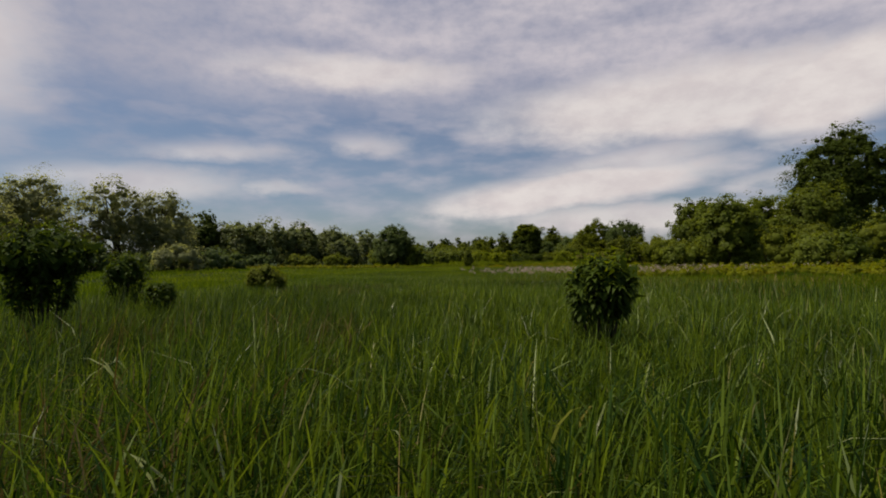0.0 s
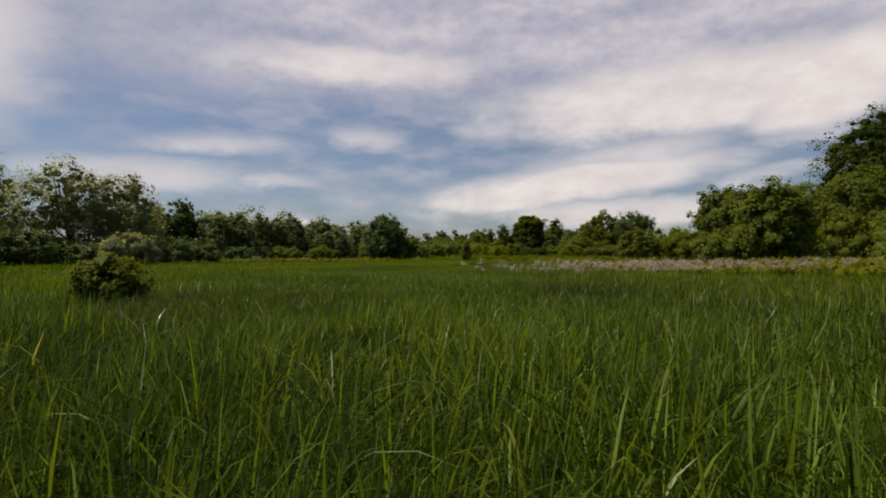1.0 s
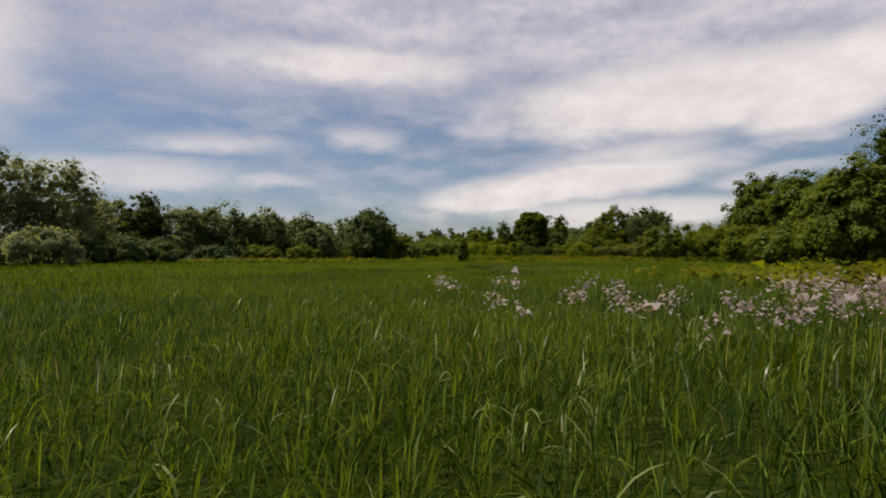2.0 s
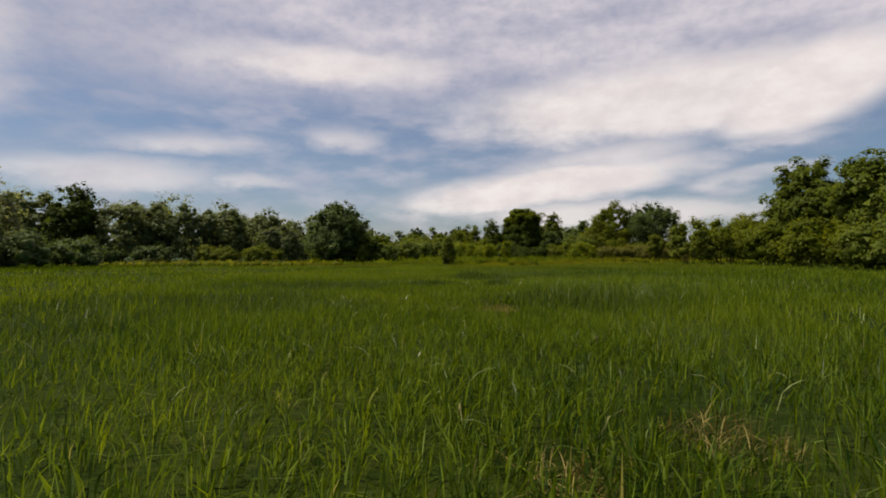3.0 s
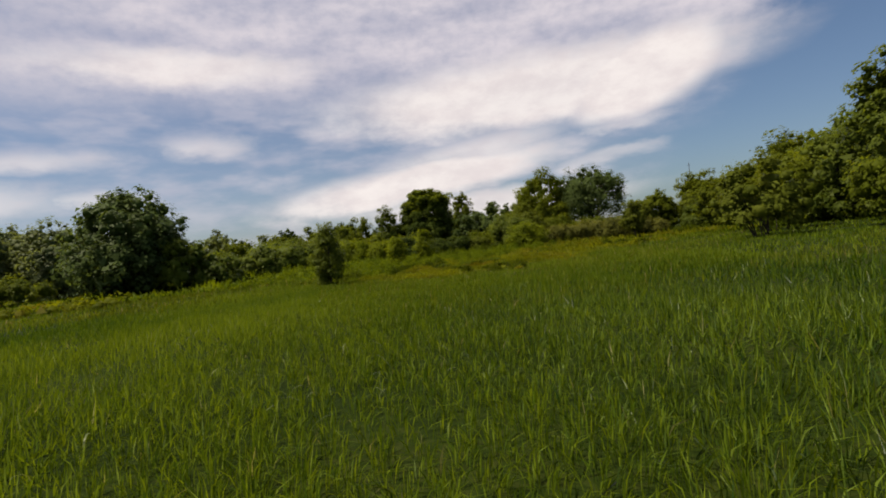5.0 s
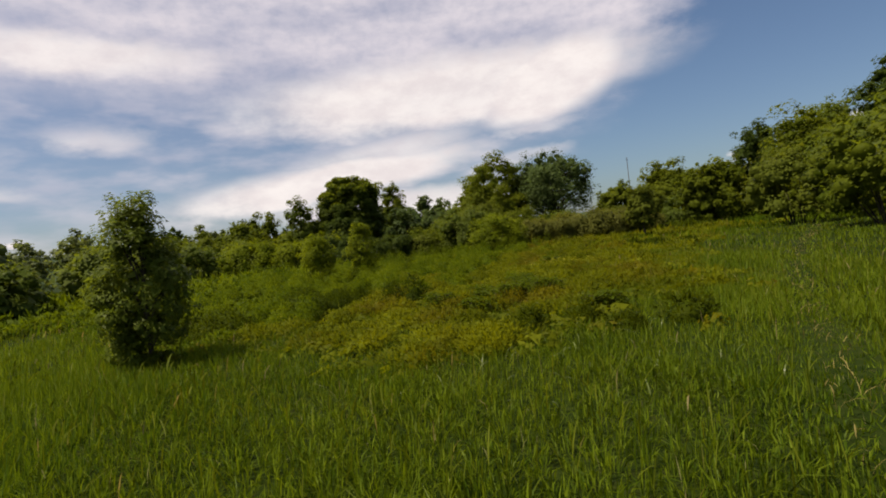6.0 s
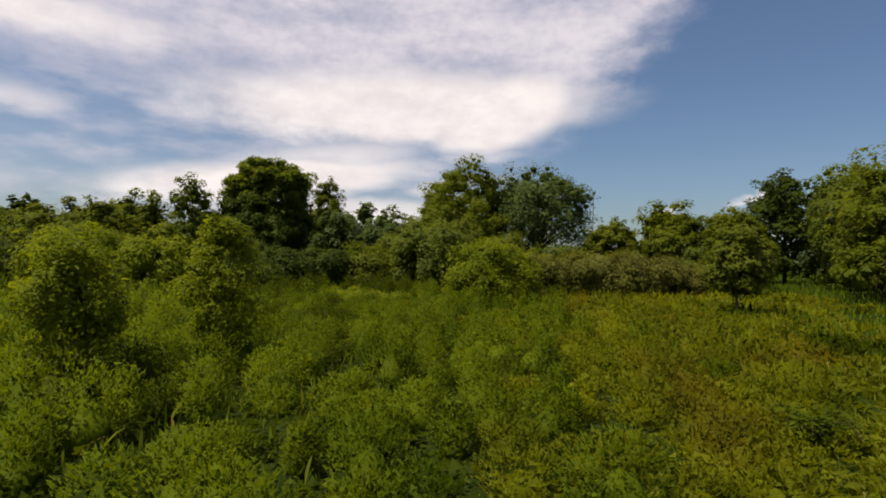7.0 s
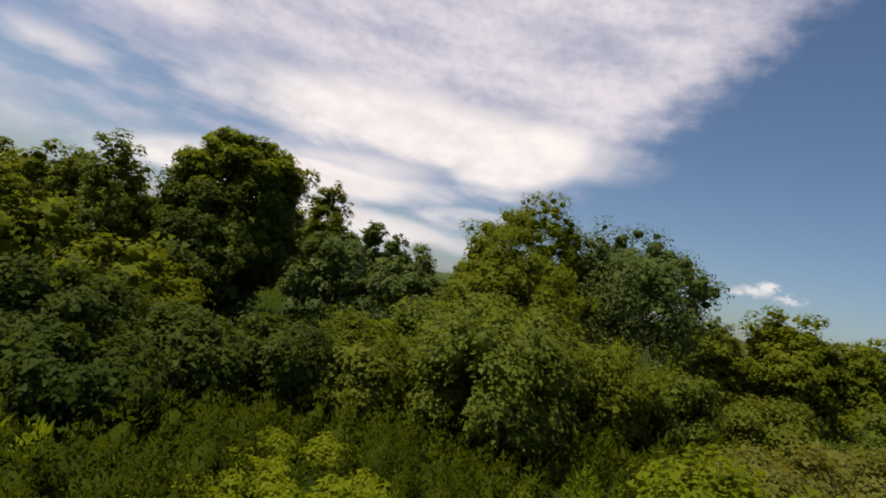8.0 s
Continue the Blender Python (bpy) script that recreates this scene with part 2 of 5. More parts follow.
OAK = leaf_material("oak_leaf", (0.054, 0.086, 0.019), (0.124, 0.170, 0.042), 0.5, 0.38, 0.2, shine=0.10)
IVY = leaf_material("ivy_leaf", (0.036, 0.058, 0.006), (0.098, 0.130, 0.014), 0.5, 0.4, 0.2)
THICKET = leaf_material("thicket_leaf", (0.090, 0.100, 0.018), (0.195, 0.196, 0.038), 0.55, 0.38, 0.35, cell=9.0, swing=2.0)
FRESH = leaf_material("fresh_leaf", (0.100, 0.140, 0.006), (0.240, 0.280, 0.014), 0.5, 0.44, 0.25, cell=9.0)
OLIVE = leaf_material("olive_leaf", (0.076, 0.100, 0.010), (0.170, 0.196, 0.022), 0.55, 0.38, 0.35, cell=9.0)
NETTLE = leaf_material("nettle_leaf", (0.022, 0.044, 0.007), (0.074, 0.112, 0.015), 0.5, 0.3, 0.6, cell=0)
WEED = leaf_material("weed_leaf", (0.080, 0.102, 0.005), (0.204, 0.224, 0.009), 0.6, 0.40, 0.55, cell=19.0, swing=2.6, blush=(0.150, 0.106, 0.010))
STALK = leaf_material("weed_stalk", (0.060, 0.085, 0.005), (0.150, 0.170, 0.010), 0.6, 0.40, 0.5, cell=0, vary=0.6, swing=2.0, blush=(0.16, 0.105, 0.016))
HERB = leaf_material("herb_leaf", (0.050, 0.086, 0.004), (0.164, 0.210, 0.009), 0.6, 0.40, 0.5, cell=17.0, swing=2.4)
# nettle dark, with the shade under trees and between mounds in the colour
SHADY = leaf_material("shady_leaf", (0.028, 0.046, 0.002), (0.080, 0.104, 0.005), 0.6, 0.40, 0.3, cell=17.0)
PETAL = leaf_material("petal", (0.28, 0.20, 0.21), (0.54, 0.46, 0.44), 0.6, 0.3, 0.8, cell=0)
YELLOW = leaf_material("yellow_petal", (0.32, 0.30, 0.03), (0.55, 0.50, 0.06), 0.6, 0.3, 0.8, cell=0)
BRAMBLE = leaf_material("bramble_leaf", (0.044, 0.072, 0.004), (0.130, 0.170, 0.008), 0.55, 0.4, 0.8, cell=0, shine=0.05)
BARK = rough_material("bark", ((0.026, 0.021, 0.015), (0.055, 0.045, 0.033), (0.10, 0.085, 0.065)), 2.5, 0.95, 0.6, 8.0, (1, 1, 0.25))
SOIL = rough_material("meadow_soil", ((0.010, 0.018, 0.002), (0.018, 0.030, 0.003), (0.034, 0.042, 0.007)), 0.35, 0.95, 0.5, 30.0)
FAR_WOOD = rough_material("far_wood", ((0.030, 0.050, 0.022), (0.050, 0.075, 0.035), (0.075, 0.10, 0.05)), 0.06, 0.95, 0.6, 6.0)
POLE = rough_material("pole_wood", ((0.10, 0.085, 0.065), (0.22, 0.19, 0.15)), 3.0, 0.85, 0.3, 6.0, (1, 1, 0.2))

# ---------------------------------------------------------------- helpers


rng = np.random.default_rng(11)


def reseed(*numbers):
    """Each thing grows from its own place, whatever was built before it."""
    global rng
    rng = np.random.default_rng([int(abs(v) * 100) for v in numbers])


def mesh_of(name, verts, faces, mat, smooth=False, normals=None):
    """A mesh from arrays: faces is an array (n, k), or a list of such arrays."""
    me = bpy.data.meshes.new(name)
    groups = faces if isinstance(faces, list) else [faces]
    me.vertices.add(len(verts))
    me.vertices.foreach_set("co", np.asarray(verts, np.float32).ravel())
    loops = np.concatenate([g.ravel() for g in groups]).astype(np.int32)
    sizes = np.concatenate([np.full(len(g), g.shape[1], np.int32) for g in groups])
    me.loops.add(len(loops))
    me.loops.foreach_set("vertex_index", loops)
    me.polygons.add(len(sizes))
    me.polygons.foreach_set("loop_start", np.concatenate(([0], np.cumsum(sizes)[:-1])).astype(np.int32))
    me.polygons.foreach_set("use_smooth", np.full(len(sizes), smooth))
    me.materials.append(mat)
    if normals is not None:          # leaves take the soft roundness of their clump
        me.polygons.foreach_set("use_smooth", np.full(len(sizes), True))
        soft = me.attributes.new("custom_normal", "FLOAT_VECTOR", "POINT")
        soft.data.foreach_set("vector", np.asarray(normals, np.float32).ravel())
    me.update(calc_edges=True)
    return me


def part(name, me, parent, label=""):
    ob = new(name, me)
    ob.parent = parent
    if label:
        tagged(ob, label)
    return ob


def thing(name, x, y, label, category, group="", turn=0.0):
    ob = new(name)
    ob.matrix_world = pose(x, y, 0, 0, 0, turn)
    ob.empty_display_size = 0.3
    return tagged(ob, label, category, group)


def unit(v):
    return v / np.maximum(np.linalg.norm(v, axis=-1, keepdims=True), 1e-9)


def leaves(points, facing, size, slim=0.55, spread=0.7, uneven=0.34):
    """Small pointed leaves at the points, facing roughly along facing: arrays of vertices and faces."""
    n = len(points)
    nor = unit(facing + rng.normal(0, spread, (n, 3)))
    along = unit(np.cross(nor, rng.normal(0, 1, (n, 3))))
    side = np.cross(nor, along)
    s = (size * rng.lognormal(-0.08, 0.42, n))[:, None]
    tip, base = points + along * s * 0.55 - nor * s * 0.12, points - along * s * 0.35
    verts = np.stack((base + side * s * slim * 0.6, base - side * s * slim * 0.6, tip), 1).reshape(-1, 3)
    soft = unit(unit(facing) + rng.normal(0, uneven, (n, 3)))
    return verts, np.arange(3 * n).reshape(n, 3), np.repeat(soft, 3, 0)


PHI = (1 + 5 ** 0.5) / 2
ICO = np.array([(-1, PHI, 0), (1, PHI, 0), (-1, -PHI, 0), (1, -PHI, 0), (0, -1, PHI), (0, 1, PHI)])
ICO = unit(np.concatenate((ICO, -ICO[[5, 4]][:, [0, 1, 2]], [(PHI, 0, -1), (PHI, 0, 1), (-PHI, 0, -1), (-PHI, 0, 1)])))
TRIS = [t for t in ((i, j, k) for i in range(12) for j in range(i + 1, 12) for k in range(j + 1, 12))
        if all(abs(np.linalg.norm(ICO[a] - ICO[b]) - 1.05146) < 0.01 for a, b in ((t[0], t[1]), (t[1], t[2]), (t[0], t[2])))]
TRIS = np.array([(i, j, k) if np.dot(np.cross(ICO[j] - ICO[i], ICO[k] - ICO[i]), ICO[i]) > 0 else (i, k, j) for i, j, k in TRIS])


def lumps(centres, radii, flat=0.8):
    """The dense insides of leaf clumps: a rough lump at each centre."""
    n = len(centres)
    r = radii[:, None, None] * rng.uniform(0.75, 1.2, (n, 12, 1))
    verts = (centres[:, None] + ICO[None] * r * [1, 1, flat]).reshape(-1, 3)
    return verts, (np.arange(n)[:, None, None] * 12 + TRIS[None]).reshape(-1, 3), np.tile(ICO, (n, 1))


def tube(path, radii, sides=7):
    """A tapered tube along a path."""
    path = np.asarray(path, float)
    ways = unit(np.gradient(path, axis=0))
    ref = np.where(np.abs(ways[:, 2:3]) > 0.9, [[1.0, 0, 0]], [[0, 0, 1.0]])
    a = unit(np.cross(ways, ref))
    b = np.cross(ways, a)
    ang = np.linspace(0, 2 * math.pi, sides, endpoint=False)
    ring = a[:, None] * np.cos(ang)[None, :, None] + b[:, None] * np.sin(ang)[None, :, None]
    verts = (path[:, None] + ring * np.asarray(radii)[:, None, None]).reshape(-1, 3)
    k, m = np.meshgrid(np.arange(len(path) - 1), np.arange(sides), indexing="ij")
    k, m = k.ravel(), m.ravel()
    nxt = (m + 1) % sides
    return verts, np.stack((k * sides + m, k * sides + nxt, (k + 1) * sides + nxt, (k + 1) * sides + m), 1)


def join(pieces):
    verts, faces, at = [], [], 0
    for piece in pieces:
        verts.append(piece[0])
        faces.append(piece[1] + at)
        at += len(piece[0])
    if all(len(piece) == 3 for piece in pieces):
        return np.concatenate(verts), np.concatenate(faces), np.concatenate([piece[2] for piece in pieces])
    return np.concatenate(verts), np.concatenate(faces)


def bent_path(a, b, bow=0.12, steps=6):
    a, b = np.asarray(a, float), np.asarray(b, float)
    t = np.linspace(0, 1, steps)[:, None]
    off = rng.normal(0, bow * np.linalg.norm(b - a), 3)
    return a + (b - a) * t + off * (t * (1 - t)) * 2 + np.array([0, 0, bow * np.linalg.norm(b - a)]) * np.sin(t * math.pi)


def crown_clumps(h, r, low, n, shape):
    """Centres and radii of the leaf clumps of a crown between the heights low and h."""
    d = unit(rng.normal(0, 1, (n, 3)))
    rad = rng.uniform(0.2, 1, n) ** 0.27
    lumps = rng.normal(0, 1, (5, 3))
    wobble = 1 + 0.055 * np.sin(d @ lumps.T * 2.2 + rng.uniform(0, 6, 5)).sum(1)
    c = d * (rad * wobble)[:, None]
    mid, half = (h + low) / 2, (h - low) / 2
    z = c[:, 2]
    if shape == "dome":          # widest low, rounded on top
        wide = np.sqrt(np.clip(1.08 - np.clip(z, 0, 1) ** 2, 0.05, 1))
        full = np.where(z < 0, 0.85, 0.45)
        c[:, :2] = unit(c[:, :2]) * (np.linalg.norm(c[:, :2], axis=1) * (1 - full) + full * rad * wide)[:, None]
    elif shape == "cone":
        c[:, :2] *= np.clip(1.0 - 0.62 * (z + 1) / 2, 0.2, 1)[:, None] * 1.15
    elif shape == "vase":        # spreading limbs
        c[:, :2] *= np.clip(0.72 + 0.40 * (z + 1) / 2, 0.2, 1.15)[:, None]
    elif shape == "column":
        c[:, :2] *= (0.85 + 0.2 * rng.uniform(-1, 1, n))[:, None]
    elif shape == "egg":         # tall, full and evenly rounded
        c = d * (0.72 + 0.28 * rng.random(n))[:, None]
        z = c[:, 2]
        c[:, :2] *= np.where(z < 0, 1.10, 1.0 + 0.30 * np.clip(z, 0, 0.6))[:, None]
    elif shape == "peak":        # broad below, drawn up to an uneven blunt top
        c[:, :2] *= np.clip(1.12 - 0.70 * np.clip((z + 0.7) / 1.7, 0, 1) ** 1.3, 0.3, 1.2)[:, None]
    elif shape == "spindle":     # a narrow young crown, widest at two thirds
        c[:, :2] *= np.clip(0.36 + 0.70 * np.sin(np.clip((z + 1) / 2, 0, 1) * 2.6 + 0.45), 0.3, 1.1)[:, None]
    out = np.stack((c[:, 0] * r, c[:, 1] * r, mid + z * half), 1)
    return out


def lobed_clumps(h, r, low, n, shape, full):
    """Clumps gathered round the ends of the limbs, so that the crown swells in uneven lobes."""
    count = int(np.clip(n / 11, 9, 28))
    heads = crown_clumps(h - r * 0.34, r * 0.74, low + 0.10 * (h - low), count, shape)
    heads[0] = (*rng.normal(0, 0.12 * r, 2), h - r * 0.34)
    size = min(r, (h - low) * 0.5) * rng.uniform(0.36, 0.58, count)
    which = rng.choice(count, n, p=size ** 2 / (size ** 2).sum())
    d = unit(rng.normal(0, 1, (n, 3)) + [0, 0, 0.15])
    cen = heads[which] + d * (size[which] * rng.uniform(0.3, 1.0, n) ** 0.5)[:, None] * [1, 1, 0.85]
    fill = rng.random(n) < full
    cen[fill] = crown_clumps(h - r * 0.22, r * 0.84, low, int(fill.sum()), shape)
    cen[:, 2] = np.clip(cen[:, 2], low * 0.6, h - 0.02 * h)
    return cen


def tree(name, x, y, h, r, mat, label, low=None, shape="dome", clumps=70, per=90, leaf=0.30, clump=0.30,
         category="tree", group="", airy=0.0, heart=2.1, trunk_r=None, stems=1, limbs=9, lit_top=None, full=0.5, uneven=0.17):
    """A tree or tall shrub: tapered trunk with limbs, and a crown of leaf clumps."""
    reseed(x, y, h)
    top = thing(name, x, y, label, category, group, turn=float(rng.uniform(0, 360)))
    low = h * 0.22 if low is None else low
    r = r * 1.08
    trunk_r = trunk_r or max(0.05, h * 0.018)
    clumps, per, clump = int(clumps * 2.8), int(per * (0.80 if leaf < 0.25 else 0.50 if leaf < 0.31 else 0.34)), clump * 0.72
    cen = lobed_clumps(h, r, low, clumps, shape, full)
    # crown
    size = r * clump * 0.82 * rng.uniform(0.45, 1.35, clumps)
    size = np.minimum(size, h * 0.2)
    share = np.maximum((per * (size / size.mean()) ** 2 * 0.70).astype(int), per // 4)
    which = np.repeat(np.arange(clumps), share)
    d = unit(rng.normal(0, 1, (len(which), 3)) + [0, 0, 0.25])
    reach = rng.uniform(0.45, 1.04, len(which)) ** 0.6
    pts = cen[which] + d * (size[which] * reach)[:, None] * [1.0, 1.0, 0.85]
    # leaves between the clumps, close under the outline
    more = int(len(pts) * 0.10 * (1 - airy))
    loose = crown_clumps(h - r * 0.3, r * 0.68, low, more, shape)
    pts = np.concatenate((pts, loose))
    d = np.concatenate((d, unit(loose - [0, 0, (h + low) / 2])))
    pts[:, 2] = np.maximum(pts[:, 2], 0.15 + 0.1 * rng.random(len(pts)))
    keep = rng.random(len(pts)) > airy * 0.4
    pts, d = pts[keep], d[keep]
    outward = unit(pts - [0, 0, (h + low) / 2])
    if lit_top:          # brighter leaves paint the sun on the tops of the lobes, in uneven swags
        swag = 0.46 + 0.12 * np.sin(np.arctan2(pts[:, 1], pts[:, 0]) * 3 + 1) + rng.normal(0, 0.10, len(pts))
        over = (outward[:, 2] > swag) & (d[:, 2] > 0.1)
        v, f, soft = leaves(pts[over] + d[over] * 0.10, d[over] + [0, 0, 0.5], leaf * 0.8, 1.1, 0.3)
        part("lit_top", mesh_of("lit_top", v, f, lit_top, True, soft), top, "yellowish green top leaves with sunlight in their colour")
    spray = [leaves(pts, d * 0.55 + outward * 0.6 + [0, 0, 0.70], leaf * (0.72 if leaf < 0.25 else 0.77 if leaf < 0.31 else 0.90), 1.0, 0.42, uneven)]
    rim = np.linalg.norm((cen - [0, 0, (h + low) / 2]) / [r, r, (h - low) / 2], axis=1)      # bare of any dense heart near the outline
    dense = np.clip(heart + 0.1 - 1.9 * rim, 0, 1)
    inner = dense > 0.25
    spray.append(lumps(cen[inner], (size * (0.70 - 0.3 * airy) * dense)[inner], 0.85))
    verts, faces, soft = join(spray)
    part("crown", mesh_of("crown", verts, faces, mat, True, soft), top)
    # wood
    pieces = []
    for s in range(stems):
        foot = np.array([0.0, 0.0, -0.1]) if stems == 1 else np.array([*rng.normal(0, 0.12 * r, 2), -0.1])
        head = np.array([*rng.normal(0, 0.10 * r, 2), low + (h - low) * 0.72])
        spine = bent_path(foot, head, 0.03, 9)
        pieces.append(tube(spine, np.linspace(trunk_r, trunk_r * 0.25, 9), 8))
        order = rng.permutation(clumps)[:limbs // stems + 1]
        for i in order:
            k = int(np.clip((cen[i][2] * 0.55 - spine[0][2]) / (spine[-1][2] - spine[0][2]) * 8, 1, 7))
            pieces.append(tube(bent_path(spine[k], cen[i], 0.10, 6), np.linspace(trunk_r * (0.55 - 0.05 * k), 0.012 + trunk_r * 0.06, 6), 5))
    verts, faces = join(pieces)
    part("trunk", mesh_of("trunk", verts, faces, BARK, True), top)
    return top


def shrub(name, x, y, h, r, mat, label, clumps=26, per=110, leaf=0.16, group=""):
    """A bush that reaches the ground: several stems and a lumpy mass of leaves."""
    reseed(x, y, h)
    top = thing(name, x, y, label, "bush", group, turn=float(rng.uniform(0, 360)))
    cen = crown_clumps(h * 0.88, r * 0.8, h * 0.10, clumps, "dome")
    size = np.minimum(r, h) * rng.uniform(0.24, 0.42, clumps)
    clumps, per = int(clumps * 1.6), int(per * (1.25 if leaf < 0.19 else 0.42))
    cen = np.concatenate((cen, cen[rng.integers(0, len(cen), clumps - len(cen))] * rng.uniform(0.85, 1.08, (clumps - len(cen), 3))))
    size = np.resize(size, clumps) * 0.86
    which = np.repeat(np.arange(clumps), per)
    d = unit(rng.normal(0, 1, (len(which), 3)) + [0, 0, 0.3])
    pts = cen[which] + d * (size[which] * rng.uniform(0.30, 1.14, len(which)) ** 0.65)[:, None] * [1, 1, 0.85]
    pts[:, 2] = np.maximum(pts[:, 2], 0.06 + 0.1 * rng.random(len(pts)))
    outward = unit(pts - [0, 0, h * 0.3])
    spray = [leaves(pts, d * 0.5 + outward * 0.6 + [0, 0, 0.60], leaf * (0.66 if leaf < 0.19 else 0.8), 0.9, 0.42, 0.17)]
    dense = np.clip(2.1 - 1.9 * np.linalg.norm((cen - [0, 0, h * 0.4]) / [r, r, h * 0.55], axis=1), 0, 1)
    inner = dense > 0.25
    spray.append(lumps(cen[inner], (size * 0.76 * dense)[inner], 0.85))
    verts, faces, soft = join(spray)
    part("foliage", mesh_of("foliage", verts, faces, mat, True, soft), top)
    pieces = []
    for i in rng.permutation(clumps)[:9]:
        foot = (*(cen[i][:2] * 0.35), -0.05)
        pieces.append(tube(bent_path(foot, cen[i], 0.06, 5), np.linspace(0.012 + h * 0.006, 0.006, 5), 5))
    verts, faces = join(pieces)
    tagged(part("stem", mesh_of("stem", verts, faces, BARK, True), top), kind="stuff")
    return top


# ---------------------------------------------------------------- ground


def ground_height(x, y):
    """Small undulations of the meadow."""
    return 0.05 * np.sin(x * 0.21 + 1.0) * np.cos(y * 0.17) + 0.03 * np.sin(x * 0.61 + y * 0.47)


def build_ground():
    a = np.concatenate((np.linspace(-2600, -160, 14), np.linspace(-140, 160, 76), np.linspace(180, 2600, 14)))
    b = np.concatenate((np.linspace(-2600, -60, 14), np.linspace(-40, 220, 66), np.linspace(240, 2600, 14)))
    X, Y = np.meshgrid(a, b, indexing="ij")
    Z = ground_height(X, Y) * (np.hypot(X, Y - 60) < 200)
    n, m = X.shape
    idx = np.arange(n * m).reshape(n, m)
    faces = np.stack((idx[:-1, :-1], idx[1:, :-1], idx[1:, 1:], idx[:-1, 1:]), -1).reshape(-1, 4)
    ob = new("ground", mesh_of("ground", np.stack((X, Y, Z), -1).reshape(-1, 3), faces, SOIL, True))
    tagged(ob, "mossy dark green meadow soil under tall grass", "ground", kind="structure")


build_ground()


def build_hill():
    """A low wooded ridge on the horizon."""
    az = np.linspace(-75, 100, 240)
    crest = 16 + 34 * np.exp(-((az + 17) / 7.0) ** 2) + 10 * np.exp(-((az - 8) / 22.0) ** 2) + 8 * np.exp(-((az + 48) / 16) ** 2)
    crest = crest + np.interp(np.arange(240), np.arange(0, 240, 2), rng.uniform(0, 3.0, 120))
    depth = np.array([760, 830, 900, 1000.0])
    frac = np.array([0.0, 0.6, 1.0, 0.4])
    verts = np.array([(math.sin(radians(a)) * d, 60 + math.cos(radians(a)) * d, c * f - 0.5 + (rng.uniform(0, 2) if f else 0))
                      for a, c in zip(az, crest) for d, f in zip(depth, frac)])
    idx = np.arange(240 * 4).reshape(240, 4)
    faces = np.stack((idx[:-1, :-1], idx[1:, :-1], idx[1:, 1:], idx[:-1, 1:]), -1).reshape(-1, 4)
    ob = new("backdrop", mesh_of("backdrop", verts, faces, FAR_WOOD, False))
    tagged(ob, "low wooded ridge far behind the meadow", "hill", kind="structure")


build_hill()

# ---------------------------------------------------------------- trees, left-hand side
G = "trees round the meadow"
for x, y, h, r in ((-53, 91, 17.0, 6.20), (-47.5, 95.2, 15.6, 6.20), (-60, 82, 16.4, 6.60), (-62, 72, 15.0, 6.00), (-70, 62, 16.6, 7.00), (-55, 64, 13.2, 5.50), (-66, 92, 15, 6.00)):
    tree("willow_tree", x, y, h, r, WILLOW, "tall pale willow with feathery open crown", low=0.8, shape="dome", clumps=120, per=110,
         leaf=0.26, clump=0.27, airy=0.0, group=G, limbs=22, stems=2, full=0.6, uneven=0.14, heart=1.75)
tree("willow_tree", -50, 104, 12, 5.50, WILLOW, "pale willow leaning over darker bushes", low=1.5, clumps=80, per=80, clump=0.24, airy=0.4, group=G)
tree("broadleaf_tree", -55.7, 134.2, 15.1, 5.15, DARK, "dark upright tree standing alone above the row", low=2.0, shape="column", clumps=70, leaf=0.34, group=G)
tree("broadleaf_tree", -68.7, 156, 13.2, 6.18, DARK, "dark round tree at the edge of the meadow", clumps=60, leaf=0.38, group=G)
for x, y, h, r in ((-48.9, 136.2, 12.9, 5.56), (-42.7, 141.4, 13.4, 6.18), (-36.4, 148.7, 12.9, 6.18), (-62.4, 133.1, 14.3, 5.67), (-50, 147.7, 14.4, 6.18), (-28.1, 156, 11.9, 6.18), (-39.6, 162.2, 13.1, 6.70), (-22.9, 145.6, 8.5, 4.63)):
    tree("broadleaf_tree", x, y, h, r, HAZY, "round tree in a dense row, distance haze in its greyish green", low=0.3, clumps=80, per=110, leaf=0.34, group=G, full=0.55)
for x, y, h, r in ((-30.2, 172.6, 12.7, 6.70), (-20.8, 176.8, 12.2, 6.18), (-43.7, 178.9, 14.3, 6.70)):
    tree("broadleaf_tree", x, y, h, r, HAZY, "distant round tree in the woodland edge", low=0.3, clumps=50, per=80, leaf=0.45, group=G, full=0.55)
for x, y, h, r in ((-45, 93, 4, 4.50), (-56, 88, 4, 5.00), (-61, 100, 5, 5.00), (-38, 104, 3.6, 3.50), (-66, 78, 4.5, 5.50), (-48.9, 122.7, 5.3, 4.12), (-58.3, 122.7, 6.4, 5.15), (-50, 78, 5, 4.50), (-56, 70, 5, 5.00), (-60, 60, 5, 5.00), (-44, 84, 3.6, 4.00), (-40, 96, 4.5, 4.50), (-56.2, 126.9, 3.8, 4.63), (-48.9, 129, 3.6, 4.63), (-41.6, 132.1, 3.8, 4.63), (-63.5, 123.8, 4.2, 4.63), (-34.4, 141.4, 3.8, 4.12)):
    shrub("bush", x, y, h, r, OAK, "dark green bush under the willows", clumps=30, per=110, leaf=0.28, group="bushes at the woodland edge")
shrub("bush", -34, 74, 4.3, 3.60, WILLOW, "pale rounded sallow bush at the meadow edge", clumps=40, per=150, leaf=0.2)
shrub("bush", -32.3, 136.2, 3.6, 4.12, OLIVE, "pale olive round bush before the dark row", clumps=36, per=120, leaf=0.24)
